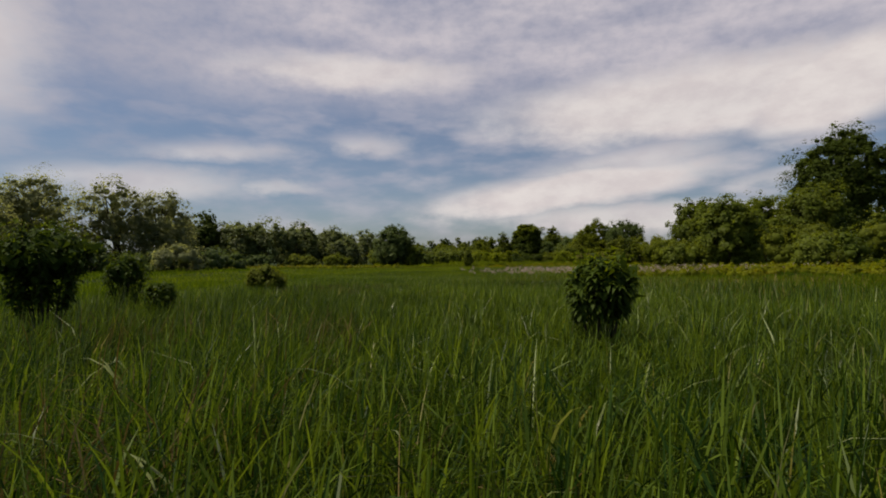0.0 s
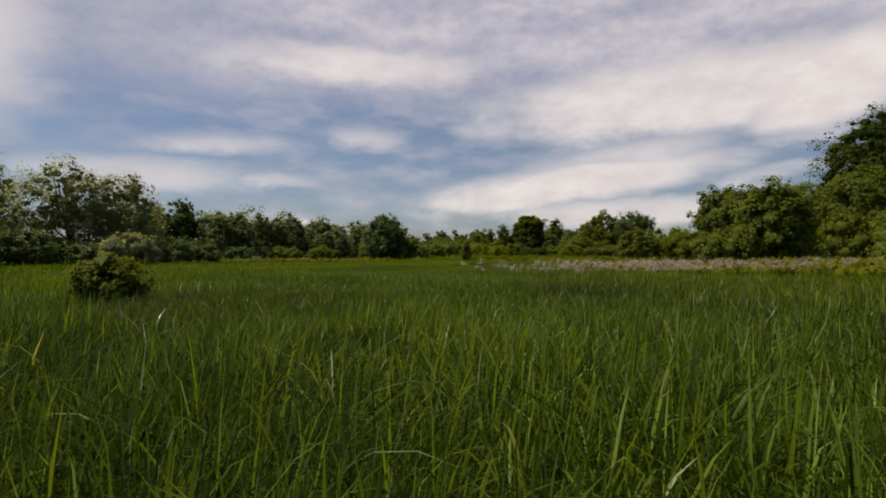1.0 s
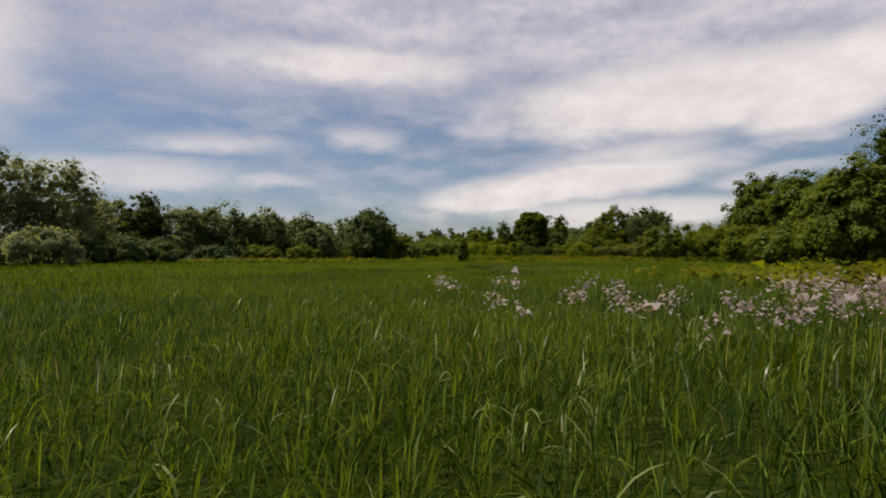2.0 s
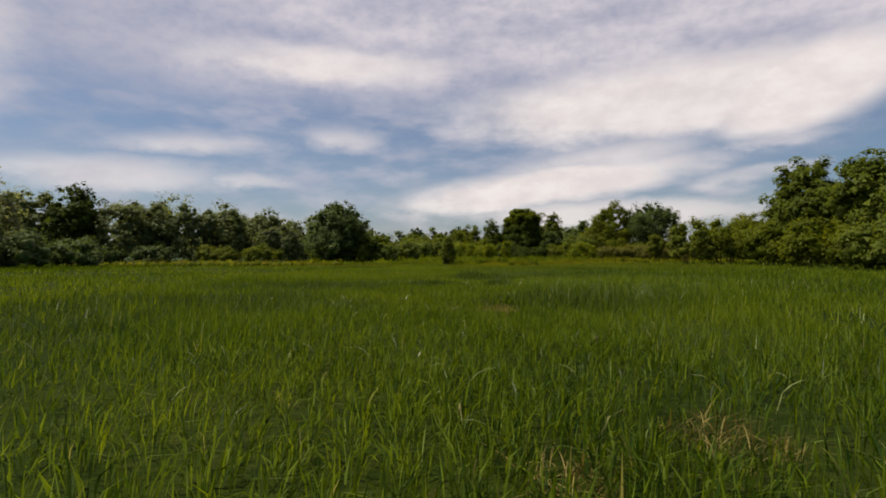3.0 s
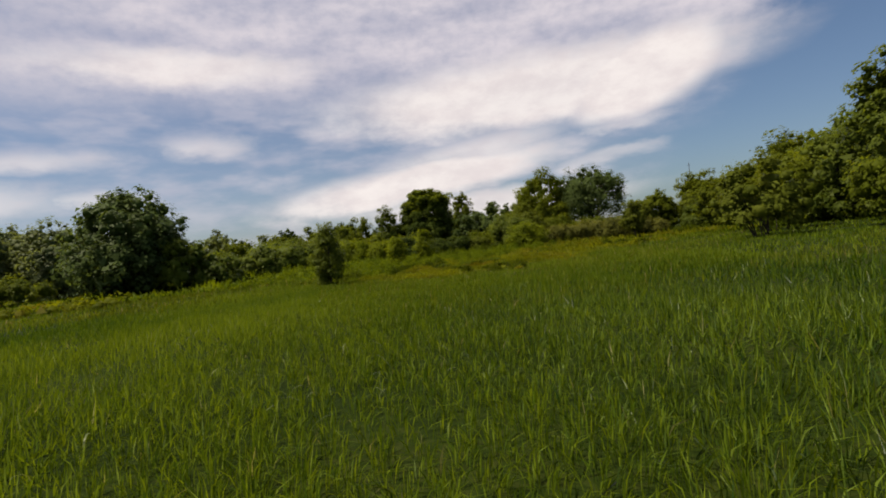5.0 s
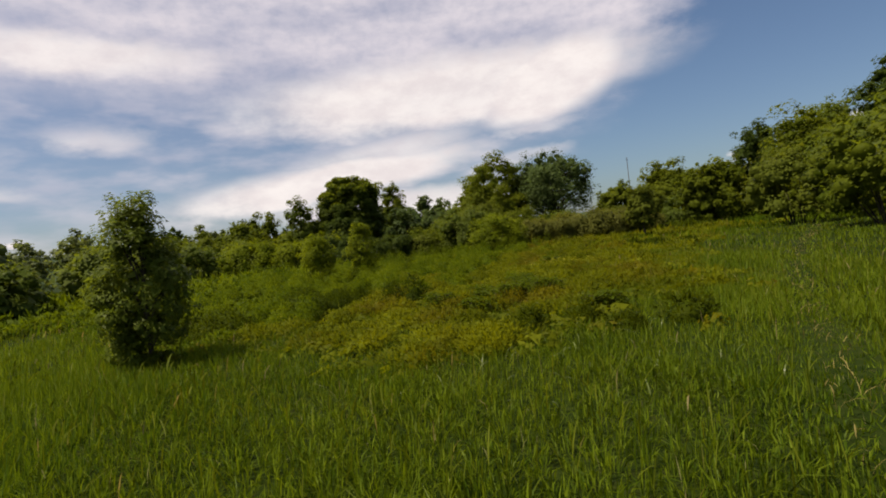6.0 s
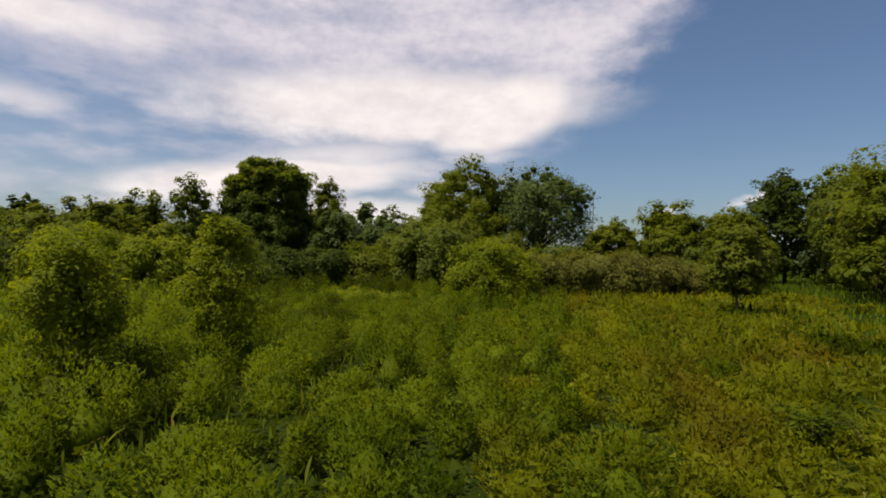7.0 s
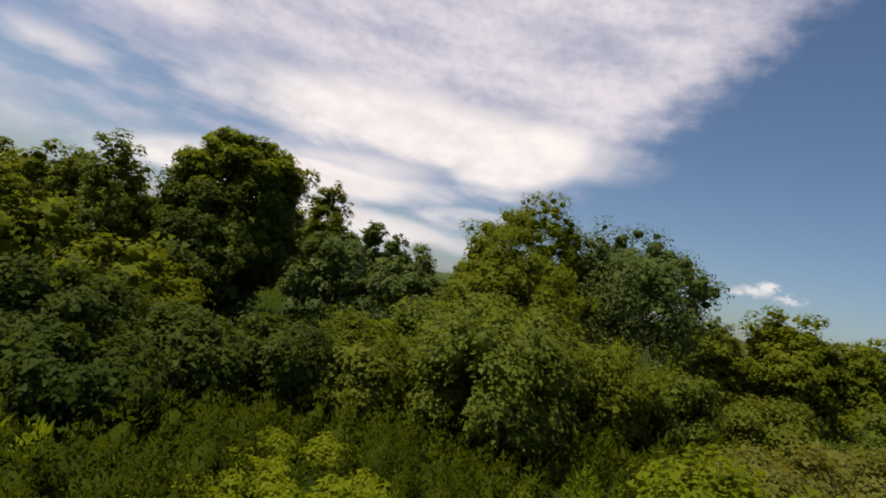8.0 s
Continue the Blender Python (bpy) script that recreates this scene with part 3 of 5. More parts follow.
shrub("bush", -21.9, 129, 3.4, 3.91, SUNNY, "low light green bush beside the broad tree", clumps=30, per=120, leaf=0.24)
tree("broadleaf_tree", -7.3, 114.0, 9.5, 4.70, OAK, "broad dark tree standing forward of the wood", low=0.2, shape="peak", clumps=150, per=150, leaf=0.26, clump=0.26, group=G)
for x, y, h, r in ((-0.9, 113.5, 3.4, 2.80), (-3.2, 112.6, 5.2, 2.40), (3.4, 120.4, 4, 3.52), (13, 139.1, 4.1, 3.17), (6.9, 133, 4.2, 3.52), (-10.4, 126.9, 4.2, 4.12)):
    shrub("bush", x, y, h, r, BROAD, "rounded green bush at the woodland edge", clumps=34, per=120, leaf=0.24, group="bushes at the woodland edge")

# distant woodland
reseed(3)
for i, (east, north, size, slender) in enumerate(rng.uniform(0, 1, (30, 4))):
    x = -40 + i * 3.6 + 3 * east - 1.5
    y = 184 + 38 * north
    h = 8.2 + 3.6 * size
    tree("broadleaf_tree", x, y, h, h * (0.28 + 0.18 * slender), (HAZY, DARK, HAZY)[i % 3], "distant tree in the woodland beyond the scrub", low=0.8,
         shape=("dome", "column", "dome", "cone")[i % 4], clumps=34, per=60, leaf=0.5, group="distant woodland")
for x, y, h, r in ((12.1, 143.4, 4.5, 3.52), (18.2, 150.4, 5.5, 3.96), (22.6, 141.7, 4.2, 3.34), (3.4, 138.2, 5, 3.96), (-12.5, 145.6, 5.3, 4.63), (7.8, 144.3, 4.2, 3.17), (-4.2, 171.6, 7.4, 4.63), (13.9, 162.6, 6.4, 3.96), (24.3, 160.8, 7.3, 3.96)):
    shrub("bush", x, y, h, r, (SUNNY, BROAD)[int(x) % 2], "tall bush in the scrub before the distant wood", clumps=30, per=100, leaf=0.3, group="bushes at the woodland edge")

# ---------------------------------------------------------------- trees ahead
# sun from above put into the colours: dark body, bright top leaves
tree("broadleaf_tree", 27.6, 150.3, 12.4, 4.4, IVY, "tall broad dark tree, its sunlit top painted as yellowish leaves", low=0.2, shape="egg", clumps=210, per=250, leaf=0.19, clump=0.24, group=G, heart=2.2, lit_top=FRESH, full=0.97)
tree("broadleaf_tree", 25.8, 147.0, 7.2, 3.2, DARK, "lower dark tree against the tall broad tree", low=0.3, clumps=60, per=150, leaf=0.2)
tree("broadleaf_tree", 20.9, 150.0, 9.3, 2.50, BROAD, "slender open-topped tree beside the tall broad tree", low=0.6, shape="column", clumps=70, per=120, leaf=0.22, airy=0.5)
for x, y, h, r in ((14.5, 153, 6.8, 3.0), (17.2, 160, 8.2, 3.0), (10.0, 154, 6.4, 3.4), (4.5, 158, 6.8, 3.6)):
    tree("broadleaf_tree", x, y, h, r, SUNNY, "green tree in the row beside the tall broad tree", low=0.6, clumps=70, per=110, leaf=0.26)
tree("broadleaf_tree", 36.4, 158.0, 11.4, 2.60, SUNNY, "slender tree beside the tall broad tree", low=0.6, shape="column", clumps=80, per=130, leaf=0.22, airy=0.3)
for x, y, h, r in ((50, 178, 10.6, 2.60), (54.5, 180, 10.2, 2.60), (62, 184, 9.6, 3.20), (45.5, 174, 9.0, 3.20), (70, 184, 9.6, 4.00), (41, 170, 8.0, 3.0)):
    tree("broadleaf_tree", x, y, h, r, OAK, "distant spire-topped tree behind the scrub", low=0.6, shape="cone", clumps=46, per=80, leaf=0.4)
for x, y, h, r in ((32.6, 144.3, 6.2, 2.64), (36.5, 141.7, 6.6, 2.82)):
    tree("broadleaf_tree", x, y, h, r, OAK, "low tree filling the gap behind the bushes", low=0.3, clumps=50, per=100, leaf=0.24)
tree("broadleaf_tree", 43.6, 140.2, 12.2, 4.30, SUNNY, "rounded green tree joined to the dark oak", low=0.6, clumps=130, per=170, leaf=0.17, clump=0.26, group=G)
tree("broadleaf_tree", 39.5, 136, 8.4, 3.34, SUNNY, "lower light green tree before the oak", low=0.5, clumps=110, per=160, leaf=0.16, clump=0.26, group=G)
tree("oak_tree", 50.0, 136.6, 11.9, 5.40, OAK, "dark spreading oak with open lower limbs", low=3.2, shape="dome", clumps=170, per=130, leaf=0.17, clump=0.24, airy=0.2, group=G,
     trunk_r=0.42, limbs=30, heart=1.95, full=0.4)
for x, y, h, r, m in ((36, 130.4, 5.6, 3.17, OLIVE), (40.4, 129.9, 4.5, 2.99, SUNNY), (33.9, 133.8, 4.5, 2.64, BROAD), (45.2, 129.5, 3.6, 2.64, BROAD), (29.9, 132.5, 3.3, 2.11, SUNNY), (32.6, 127.8, 5.1, 2.99, BROAD), (20.3, 131.2, 3.6, 2.29, DARK), (21.2, 128.8, 2.0, 1.94, DARK), (23.8, 130.7, 2.7, 1.94, DARK), (26.4, 131.1, 2.9, 1.94, DARK), (29, 130.4, 2.4, 1.76, OLIVE), (17.2, 132.1, 3.5, 2.82, FRESH), (13, 135.6, 4, 3.17, FRESH), (51.3, 127.8, 3.1, 2.64, OLIVE)):
    shrub("bush", x, y, h, r, m, "large rounded bush at the foot of the trees", clumps=48, per=130, leaf=0.18, group="bushes at the foot of the trees")
shrub("bush", 30.3, 118.0, 3.4, 2.4, FRESH, "bright green rounded bush standing out in the scrub", clumps=46, per=190, leaf=0.13)
for x, y, h, r in ((34.9, 120.1, 2.5, 2.11), (37.7, 120.3, 2.9, 2.46), (40.8, 119.9, 3.2, 2.64), (44, 119.6, 3, 2.46), (46.8, 119, 2.5, 2.11)):
    shrub("bush", x, y, h, r, THICKET, "greyish olive bush in a long low thicket", clumps=36, per=170, leaf=0.16, group="thicket bushes")
tree("young_tree", 38.6, 110.6, 4.2, 1.45, OLIVE, "slender young tree at the scrub edge", low=0.8, shape="column", clumps=44, per=130, leaf=0.16, clump=0.4, trunk_r=0.07, airy=0.3)
tree("young_tree", 7.1, 92.9, 3.4, 0.90, BROAD, "leafy young tree alone in the meadow", low=0.05, shape="peak", clumps=74, per=200, leaf=0.066, clump=0.40, trunk_r=0.045, airy=0.3, limbs=18, heart=1.2, full=0.6)
tree("young_tree", 13.9, 108.4, 2.9, 1.0, FRESH, "rounded young tree in the scrub", low=0.3, shape="vase", clumps=56, per=220, leaf=0.068, clump=0.36, trunk_r=0.05, stems=3, airy=0.6, heart=0.8, full=0.45)
tree("young_tree", 16.5, 109.6, 3.25, 0.85, FRESH, "slender pointed young tree in the scrub", low=0.3, shape="spindle", clumps=44, per=220, leaf=0.068, clump=0.46, trunk_r=0.04, airy=0.6, heart=0.8, full=0.5)

# ---------------------------------------------------------------- trees, right-hand side
tree("poplar_tree", 77.3, 97.5, 26.2, 8.4, DARK, "very tall dark poplar towering over the hedge", low=2.0, shape="egg", clumps=230, per=150, leaf=0.30, clump=0.24, group=G, trunk_r=0.5, full=0.5)
tree("broadleaf_tree", 81.7, 112.1, 18.2, 5.28, DARK, "tall dark tree behind the hedge", low=3.0, clumps=140, per=110, leaf=0.30, clump=0.24, group=G)
for x, y, h, r, m in ((36.7, 63.7, 9, 3.65, BROAD), (40.6, 70.4, 8.6, 3.84, BROAD), (43.5, 79.1, 10.7, 3.46, BROAD), (45.4, 89.7, 11.8, 3.84, BROAD), (49.2, 84, 10, 4.03, BROAD), (50.2, 98.4, 8.2, 4.00, BROAD), (57, 104.2, 8.8, 4.40, BROAD), (62.6, 112.1, 10.6, 4.20, SUNNY), (54.1, 73.3, 11.3, 4.80, BROAD), (64.0, 100.0, 14.0, 4.6, BROAD)):
    tree("broadleaf_tree", x, y, h, r, m, "sunlit green tree in the tall hedge", low=0.05, clumps=105, per=125, leaf=0.27, clump=0.28, group=G)
for x, y, h, r, m in ((68.7, 135.1, 9.3, 3.87, SUNNY), (73, 130.4, 8.7, 3.70, SUNNY), (78.2, 127.3, 12.9, 4.05, DARK), (90.4, 126, 15.5, 4.93, BROAD), (83.5, 122.5, 12.7, 4.40, BROAD), (95.6, 119, 16.4, 5.28, BROAD), (63.5, 139.1, 7.3, 3.17, SUNNY), (71.3, 117.3, 10, 4.05, BROAD), (60.0, 122.8, 7.2, 2.2, SUNNY)):
    tree("broadleaf_tree", x, y, h, r, m, "round tree in the far corner of the field", low=0.05, clumps=110, per=120, leaf=0.29, clump=0.28, group=G)
for x, y, h, r, m in ((32.3, 89.7, 5.3, 2.69, OLIVE), (37.7, 84.9, 4.7, 3.46, SUNNY), (35.7, 76.2, 4.3, 3.26, SUNNY), (32.4, 66.6, 3.4, 2.88, BROAD), (39.6, 95.5, 6.2, 3.46, SUNNY), (46.4, 104.2, 5.6, 3.84, OLIVE), (55.8, 111.6, 4.2, 2.6, SUNNY), (58.4, 124.6, 4.2, 2.4, BROAD), (38.6, 54, 5.3, 3.84, OLIVE), (45.4, 48.2, 6.6, 4.80, OLIVE), (35.7, 46.3, 3.8, 3.26, BROAD), (54.1, 57.9, 7.5, 4.80, BROAD), (66.1, 126, 4.5, 3.52, SUNNY)):
    shrub("bush", x, y, h, r, m, "bush along the foot of the hedge", clumps=40, per=130, leaf=0.2, group="hedge bushes")


def utility_pole(x, y, h):
    top = thing("utility_pole", x, y, "thin weathered wooden pole beyond the oak", "pole")
    v, f = tube([(0, 0, -0.2), (0, 0, h * 0.5), (0.05, 0, h)], [0.12, 0.10, 0.07], 10)
    part("pole", mesh_of("pole", v, f, POLE, True), top)
    v, f = tube([(-0.5, 0, h - 0.6), (0, 0, h - 0.6), (0.5, 0, h - 0.6)], [0.04, 0.04, 0.04], 6)
    part("crossarm", mesh_of("crossarm", v, f, POLE, True), top)


utility_pole(110.9, 184.6, 17.0)

# ---------------------------------------------------------------- bushes in the meadow


def big_leaf_bush(x, y, h, r, mat, label, count, leaf, bare=2.2):
    """A leafy bush seen close: stems, and long drooping leaves of several segments."""
    reseed(x, y, h)
    top = thing("leafy_bush", x, y, label, "bush", turn=float(rng.uniform(0, 360)))
    stems = []
    tips = []
    for i in range(26):
        a, q = rng.uniform(0, 2 * math.pi), rng.uniform(0.1, 1) ** 0.6
        end = np.array([math.cos(a) * r * q * 0.9, math.sin(a) * r * q * 0.9, h * (1.0 - 0.30 * q ** 2) * rng.uniform(0.80, 1.04)])
        path = bent_path((end[0] * 0.25, end[1] * 0.25, -0.05), end, 0.05, 8)
        tips.append(path)
        stems.append(tube(path, np.linspace(0.011, 0.004, 8), 5))
    verts, faces = join(stems)
    tagged(part("stem", mesh_of("stem", verts, faces, BARK, True), top), kind="stuff")
    vs, fs = [], []
    for i in range(count):
        path = tips[i % 26]
        k = rng.uniform(bare, 7.0)
        at = path[int(k)] + (path[min(int(k) + 1, 7)] - path[int(k)]) * (k % 1)
        a = rng.uniform(0, 2 * math.pi)
        out = unit(np.array([math.cos(a), math.sin(a), 0.0]) + 0.9 * unit(np.array([at[0], at[1], 0.0001])))
        s = leaf * rng.uniform(0.6, 1.3) * (1.15 - 0.35 * at[2] / h)
        side = np.array([-out[1], out[0], 0.0])
        rise, droop = rng.uniform(0.3, 0.75), rng.uniform(0.4, 1.1)
        rows = []
        for f, w in ((0.0, 0.03), (0.3, 0.17), (0.62, 0.15), (1.0, 0.0)):
            mid = at + out * s * f * 0.85 + np.array([0, 0, s * (rise * f - droop * f * f)])
            lift = np.array([0, 0, s * w * 0.35])
            rows.append((mid - side * s * w + lift, mid, mid + side * s * w + lift))
        vs += [p for row in rows for p in row]
        b = i * 12
        for j in range(3):
            for m in (0, 1):
                fs.append((b + j * 3 + m, b + j * 3 + m + 1, b + (j + 1) * 3 + m + 1, b + (j + 1) * 3 + m))
    part("foliage", mesh_of("foliage", np.array(vs), np.array(fs), mat, True), top)
    d = unit(rng.normal(0, 1, (count, 3)))
    q = rng.uniform(0, 1, count) ** 0.45
    pts = d * q[:, None] * [r * 0.66, r * 0.66, h * 0.22] + [0, 0, h * 0.72]
    v, f, _ = leaves(pts, d + [0, 0, 0.4], leaf * 0.9, 0.5, 0.6)
    part("inner_foliage", mesh_of("inner_foliage", v, f, mat), top)
    # pale slender shoots round the top
    few = count // 6
    q = np.sqrt(rng.uniform(0, 1, few)) * r * 0.8
    a = rng.uniform(0, 2 * math.pi, few)
    pts = np.stack((np.cos(a) * q, np.sin(a) * q, h * (1.02 - 0.2 * (q / r) ** 2) * rng.uniform(0.84, 1.04, few)), 1)
    v, f, _ = leaves(pts, rng.normal(0, 0.5, pts.shape) + [0, 0, 0.3], 0.06, 0.3, 0.5)
    tagged(part("shoot_foliage", mesh_of("shoot_foliage", v, f, HERB), top), "pale slender shoots", kind="stuff")
    return top


big_leaf_bush(2.79, 5.6, 1.24, 0.50, NETTLE, "dark bush with drooping leaves in tall grass", 1700, 0.15, 4.0)
shrub("bush", -5.95, 22.2, 1.12, 0.85, OLIVE, "small rounded olive green bush alone in the meadow", clumps=40, per=90, leaf=0.10)
big_leaf_bush(-5.3, 8.6, 1.86, 1.0, NETTLE, "large dark leafy bush in tall grass", 2600, 0.15)
big_leaf_bush(-5.9, 11.9, 1.42, 0.55, NETTLE, "dark leafy bush behind the large one", 900, 0.13)
big_leaf_bush(-4.4, 10.5, 0.86, 0.4, NETTLE, "low weedy clump in the grass", 420, 0.12)



def bramble(x, y, h, r, count, leaf):
    """A low bramble: bowed canes with broad leaves held flat above them."""
    reseed(x, y, h)
    top = thing("bramble_bush", x, y, "low bramble with broad green leaves on bowed canes", "bush", "brambles in the scrub", turn=float(rng.uniform(0, 360)))
    canes, vs, fs = [], [], []
    for i in range(14):
        a, q = rng.uniform(0, 2 * math.pi), rng.uniform(0.4, 1.0)
        end = np.array([math.cos(a) * r * q, math.sin(a) * r * q, h * rng.uniform(0.35, 0.85)])
        t = np.linspace(0, 1, 8)[:, None]
        path = end * t * [1, 1, 0] + np.array([0, 0, 1.0]) * (h * np.sin(t * 2.3) * 0.9 * (1 - 0.2 * t)) - [0, 0, 0.03]
        canes.append(tube(path, np.linspace(0.008, 0.003, 8), 5))
        for j in range(count // 14):
            k = rng.uniform(1.5, 7.0)
            at = path[int(k)] + (path[min(int(k) + 1, 7)] - path[int(k)]) * (k % 1) + rng.normal(0, 0.07, 3) * [1, 1, 0.7]
            way = rng.uniform(0, 2 * math.pi)
            out, side = np.array([math.cos(way), math.sin(way), rng.normal(-0.15, 0.3)]), np.array([-math.sin(way), math.cos(way), rng.normal(0, 0.25)])
            s = leaf * rng.uniform(0.6, 1.3)
            b = len(vs)
            vs += [at, at + out * s * 0.35 + side * s * 0.34 + [0, 0, s * 0.05], at + out * s, at + out * s * 0.35 - side * s * 0.34 + [0, 0, s * 0.05], at + out * s * 0.45 - [0, 0, s * 0.04]]
            fs += [(b, b + 1, b + 4), (b + 1, b + 2, b + 4), (b + 2, b + 3, b + 4), (b + 3, b, b + 4)]
    v, f = join(canes)
    tagged(part("cane", mesh_of("cane", v, f, BARK, True), top), kind="stuff")
    v = np.array(vs)
    v[:, 2] = np.maximum(v[:, 2], 0.03)
    part("foliage", mesh_of("foliage", v, np.array(fs), BRAMBLE), top)


for x, y, h, r in ((14.2, 91.9, 0.62, 0.55), (14.9, 92.0, 0.7, 0.6), (15.8, 91.9, 0.66, 0.6), (13.6, 91.4, 0.5, 0.5), (16.1, 93.2, 0.6, 0.6), (14.7, 93.1, 0.62, 0.6), (13.4, 93.1, 0.6, 0.55), (16.8, 94.5, 0.6, 0.65),
                   (15.3, 89.2, 0.5, 0.6), (22.6, 100.8, 0.6, 0.7)):
    bramble(x, y, h, r, 760, 0.078)

# ---------------------------------------------------------------- grass and scrub
LINE_Y = np.array([-6.0, 35.4, 57.1, 81.0, 89.4, 97.3, 105.8, 113.9, 140.0])
LINE_X = np.array([0.9, 2.75, 4.3, 8.0, 10.8, 14.3, 17.8, 20.9, 31.0])      # the trodden line across the meadow
DRY = ((2.7, 6.8, 0.32), (3.1, 7.3, 0.3), (1.6, 2.4, 0.12), (3.4, 37.6, 0.2), (4.3, 38.0, 0.3), (3.3, 45.6, 0.14), (3.6, 45.6, 0.16), (4.55, 45.75, 0.34), (4.5, 45.3, 0.34),
       (4.5, 44.9, 0.26), (4.35, 47.05, 0.2), (4.2, 45.4, 0.2), (4.25, 46.3, 0.2), (4.7, 53.55, 0.18), (2.7, 55.0, 0.16), (2.95, 61.2, 0.14), (6.4, 62.9, 0.22), (7.3, 63.3, 0.2),
       (5.5, 59.35, 0.12), (14.7, 91.2, 0.3))
DEEP = ((-0.4, 6.6, 1.2), (1.6, 52.8, 0.8), (0.6, 53.8, 1.4), (-1.2, 54.8, 2.2), (-0.6, 12.0, 1.7), (-2.4, 13.4, 2.2), (0.6, 11.0, 0.8), (0.6, 14.6, 0.7), (-1.2, 18.4, 2.0), (0.0, 17.8, 1.0), (1.6, 45.4, 0.8), (0.9, 46.0, 1.3), (3.6, 54.0, 0.7), (4.5, 53.5, 0.5), (3.0, 54.5, 0.5), (5.9, 53.6, 0.6), (5.5, 60.5, 0.9), (0.3, 46.7, 1.6), (-1.6, 48.4, 2.4), (-1.6, 8.0, 2.4), (-3.7, 9.3, 2.4), (-4.5, 10.9, 2.8), (-2.9, 19.9, 3), (-3.1, 46.4, 3), (6.9, 46.8, 2), (6.4, 59.7, 1.3), (8.6, 60.7, 1.8), (5.3, 21.9, 1.6))
TALL = ((3.6, 54.0, 0.6), (4.5, 53.5, 0.45), (3.0, 54.5, 0.35), (5.9, 53.6, 0.5), (5.5, 60.5, 0.7), (-4.3, 11.3, 1.8), (6.9, 46.8, 2), (5.9, 59.7, 0.9), (8.4, 60.7, 1.6), (6.9, 51.5, 1.2))
RUTS = (((11.2, 82.3), (12.95, 83.6), (14.3, 84.5), (16.5, 86.0), (21.0, 89.0), (28.0, 93.2), (42.0, 100.5)),)


def dryness(x, y):
    d = np.zeros(len(x))
    for cx, cy, r in DRY:
        d = np.maximum(d, np.clip(1.35 - np.hypot(x - cx, (y - cy) * 0.8) / r, 0, 1))
    return d


def rut_distance(x, y):
    best = np.full(len(x), 99.0)
    for line in RUTS:
        for (x0, y0), (x1, y1) in zip(line[:-1], line[1:]):
            t = np.clip(((x - x0) * (x1 - x0) + (y - y0) * (y1 - y0)) / ((x1 - x0) ** 2 + (y1 - y0) ** 2), 0, 1)
            best = np.minimum(best, np.hypot(x - x0 - t * (x1 - x0), y - y0 - t * (y1 - y0)))
    return best


def drift(x, y, scale, seed):
    """A smooth field of about -1 to 1 over the plan."""
    s = np.random.default_rng(seed)
    out = np.zeros(len(x))
    for i in range(6):
        a, k = s.uniform(0, 6.28), s.uniform(0.6, 1.6) / scale
        out += np.sin((x * math.cos(a) + y * math.sin(a)) * k + s.uniform(0, 6.28))
    return out / 3.2


def scrub_edge(x, y):
    """Metres beyond the line where the scrub begins."""
    return y - 87.4 - 2.6 * np.clip(10.6 - x, 0, 7) - 0.85 * np.clip(x - 15, 0, 26) + 1.3 * drift(x, y, 3.5, 5)


def scrubby(x, y):
    """How far the grass has given way to scrub, 0 to 1."""
    return np.clip(scrub_edge(x, y) / 5.0 + 0.5, 0, 1)


def scatter(x0, x1, y0, y1, per_m2):
    n = int((x1 - x0) * (y1 - y0) * per_m2)
    return rng.uniform(x0, x1, n), rng.uniform(y0, y1, n)


def tussocks(x, y, pitch):
    """Draw blades together into tufts; gives also the way outward from each tuft's middle."""
    gx, gy = np.floor(x / pitch), np.floor(y / pitch)
    cx = (gx + 0.5 + 0.4 * np.sin(gx * 12.9898 + gy * 78.233)) * pitch
    cy = (gy + 0.5 + 0.4 * np.sin(gx * 39.346 + gy * 11.135)) * pitch
    return x + (cx - x) * 0.30, y + (cy - y) * 0.30, np.arctan2(y - cy, x - cx), np.sin(gx * 7.13 + gy * 31.7)


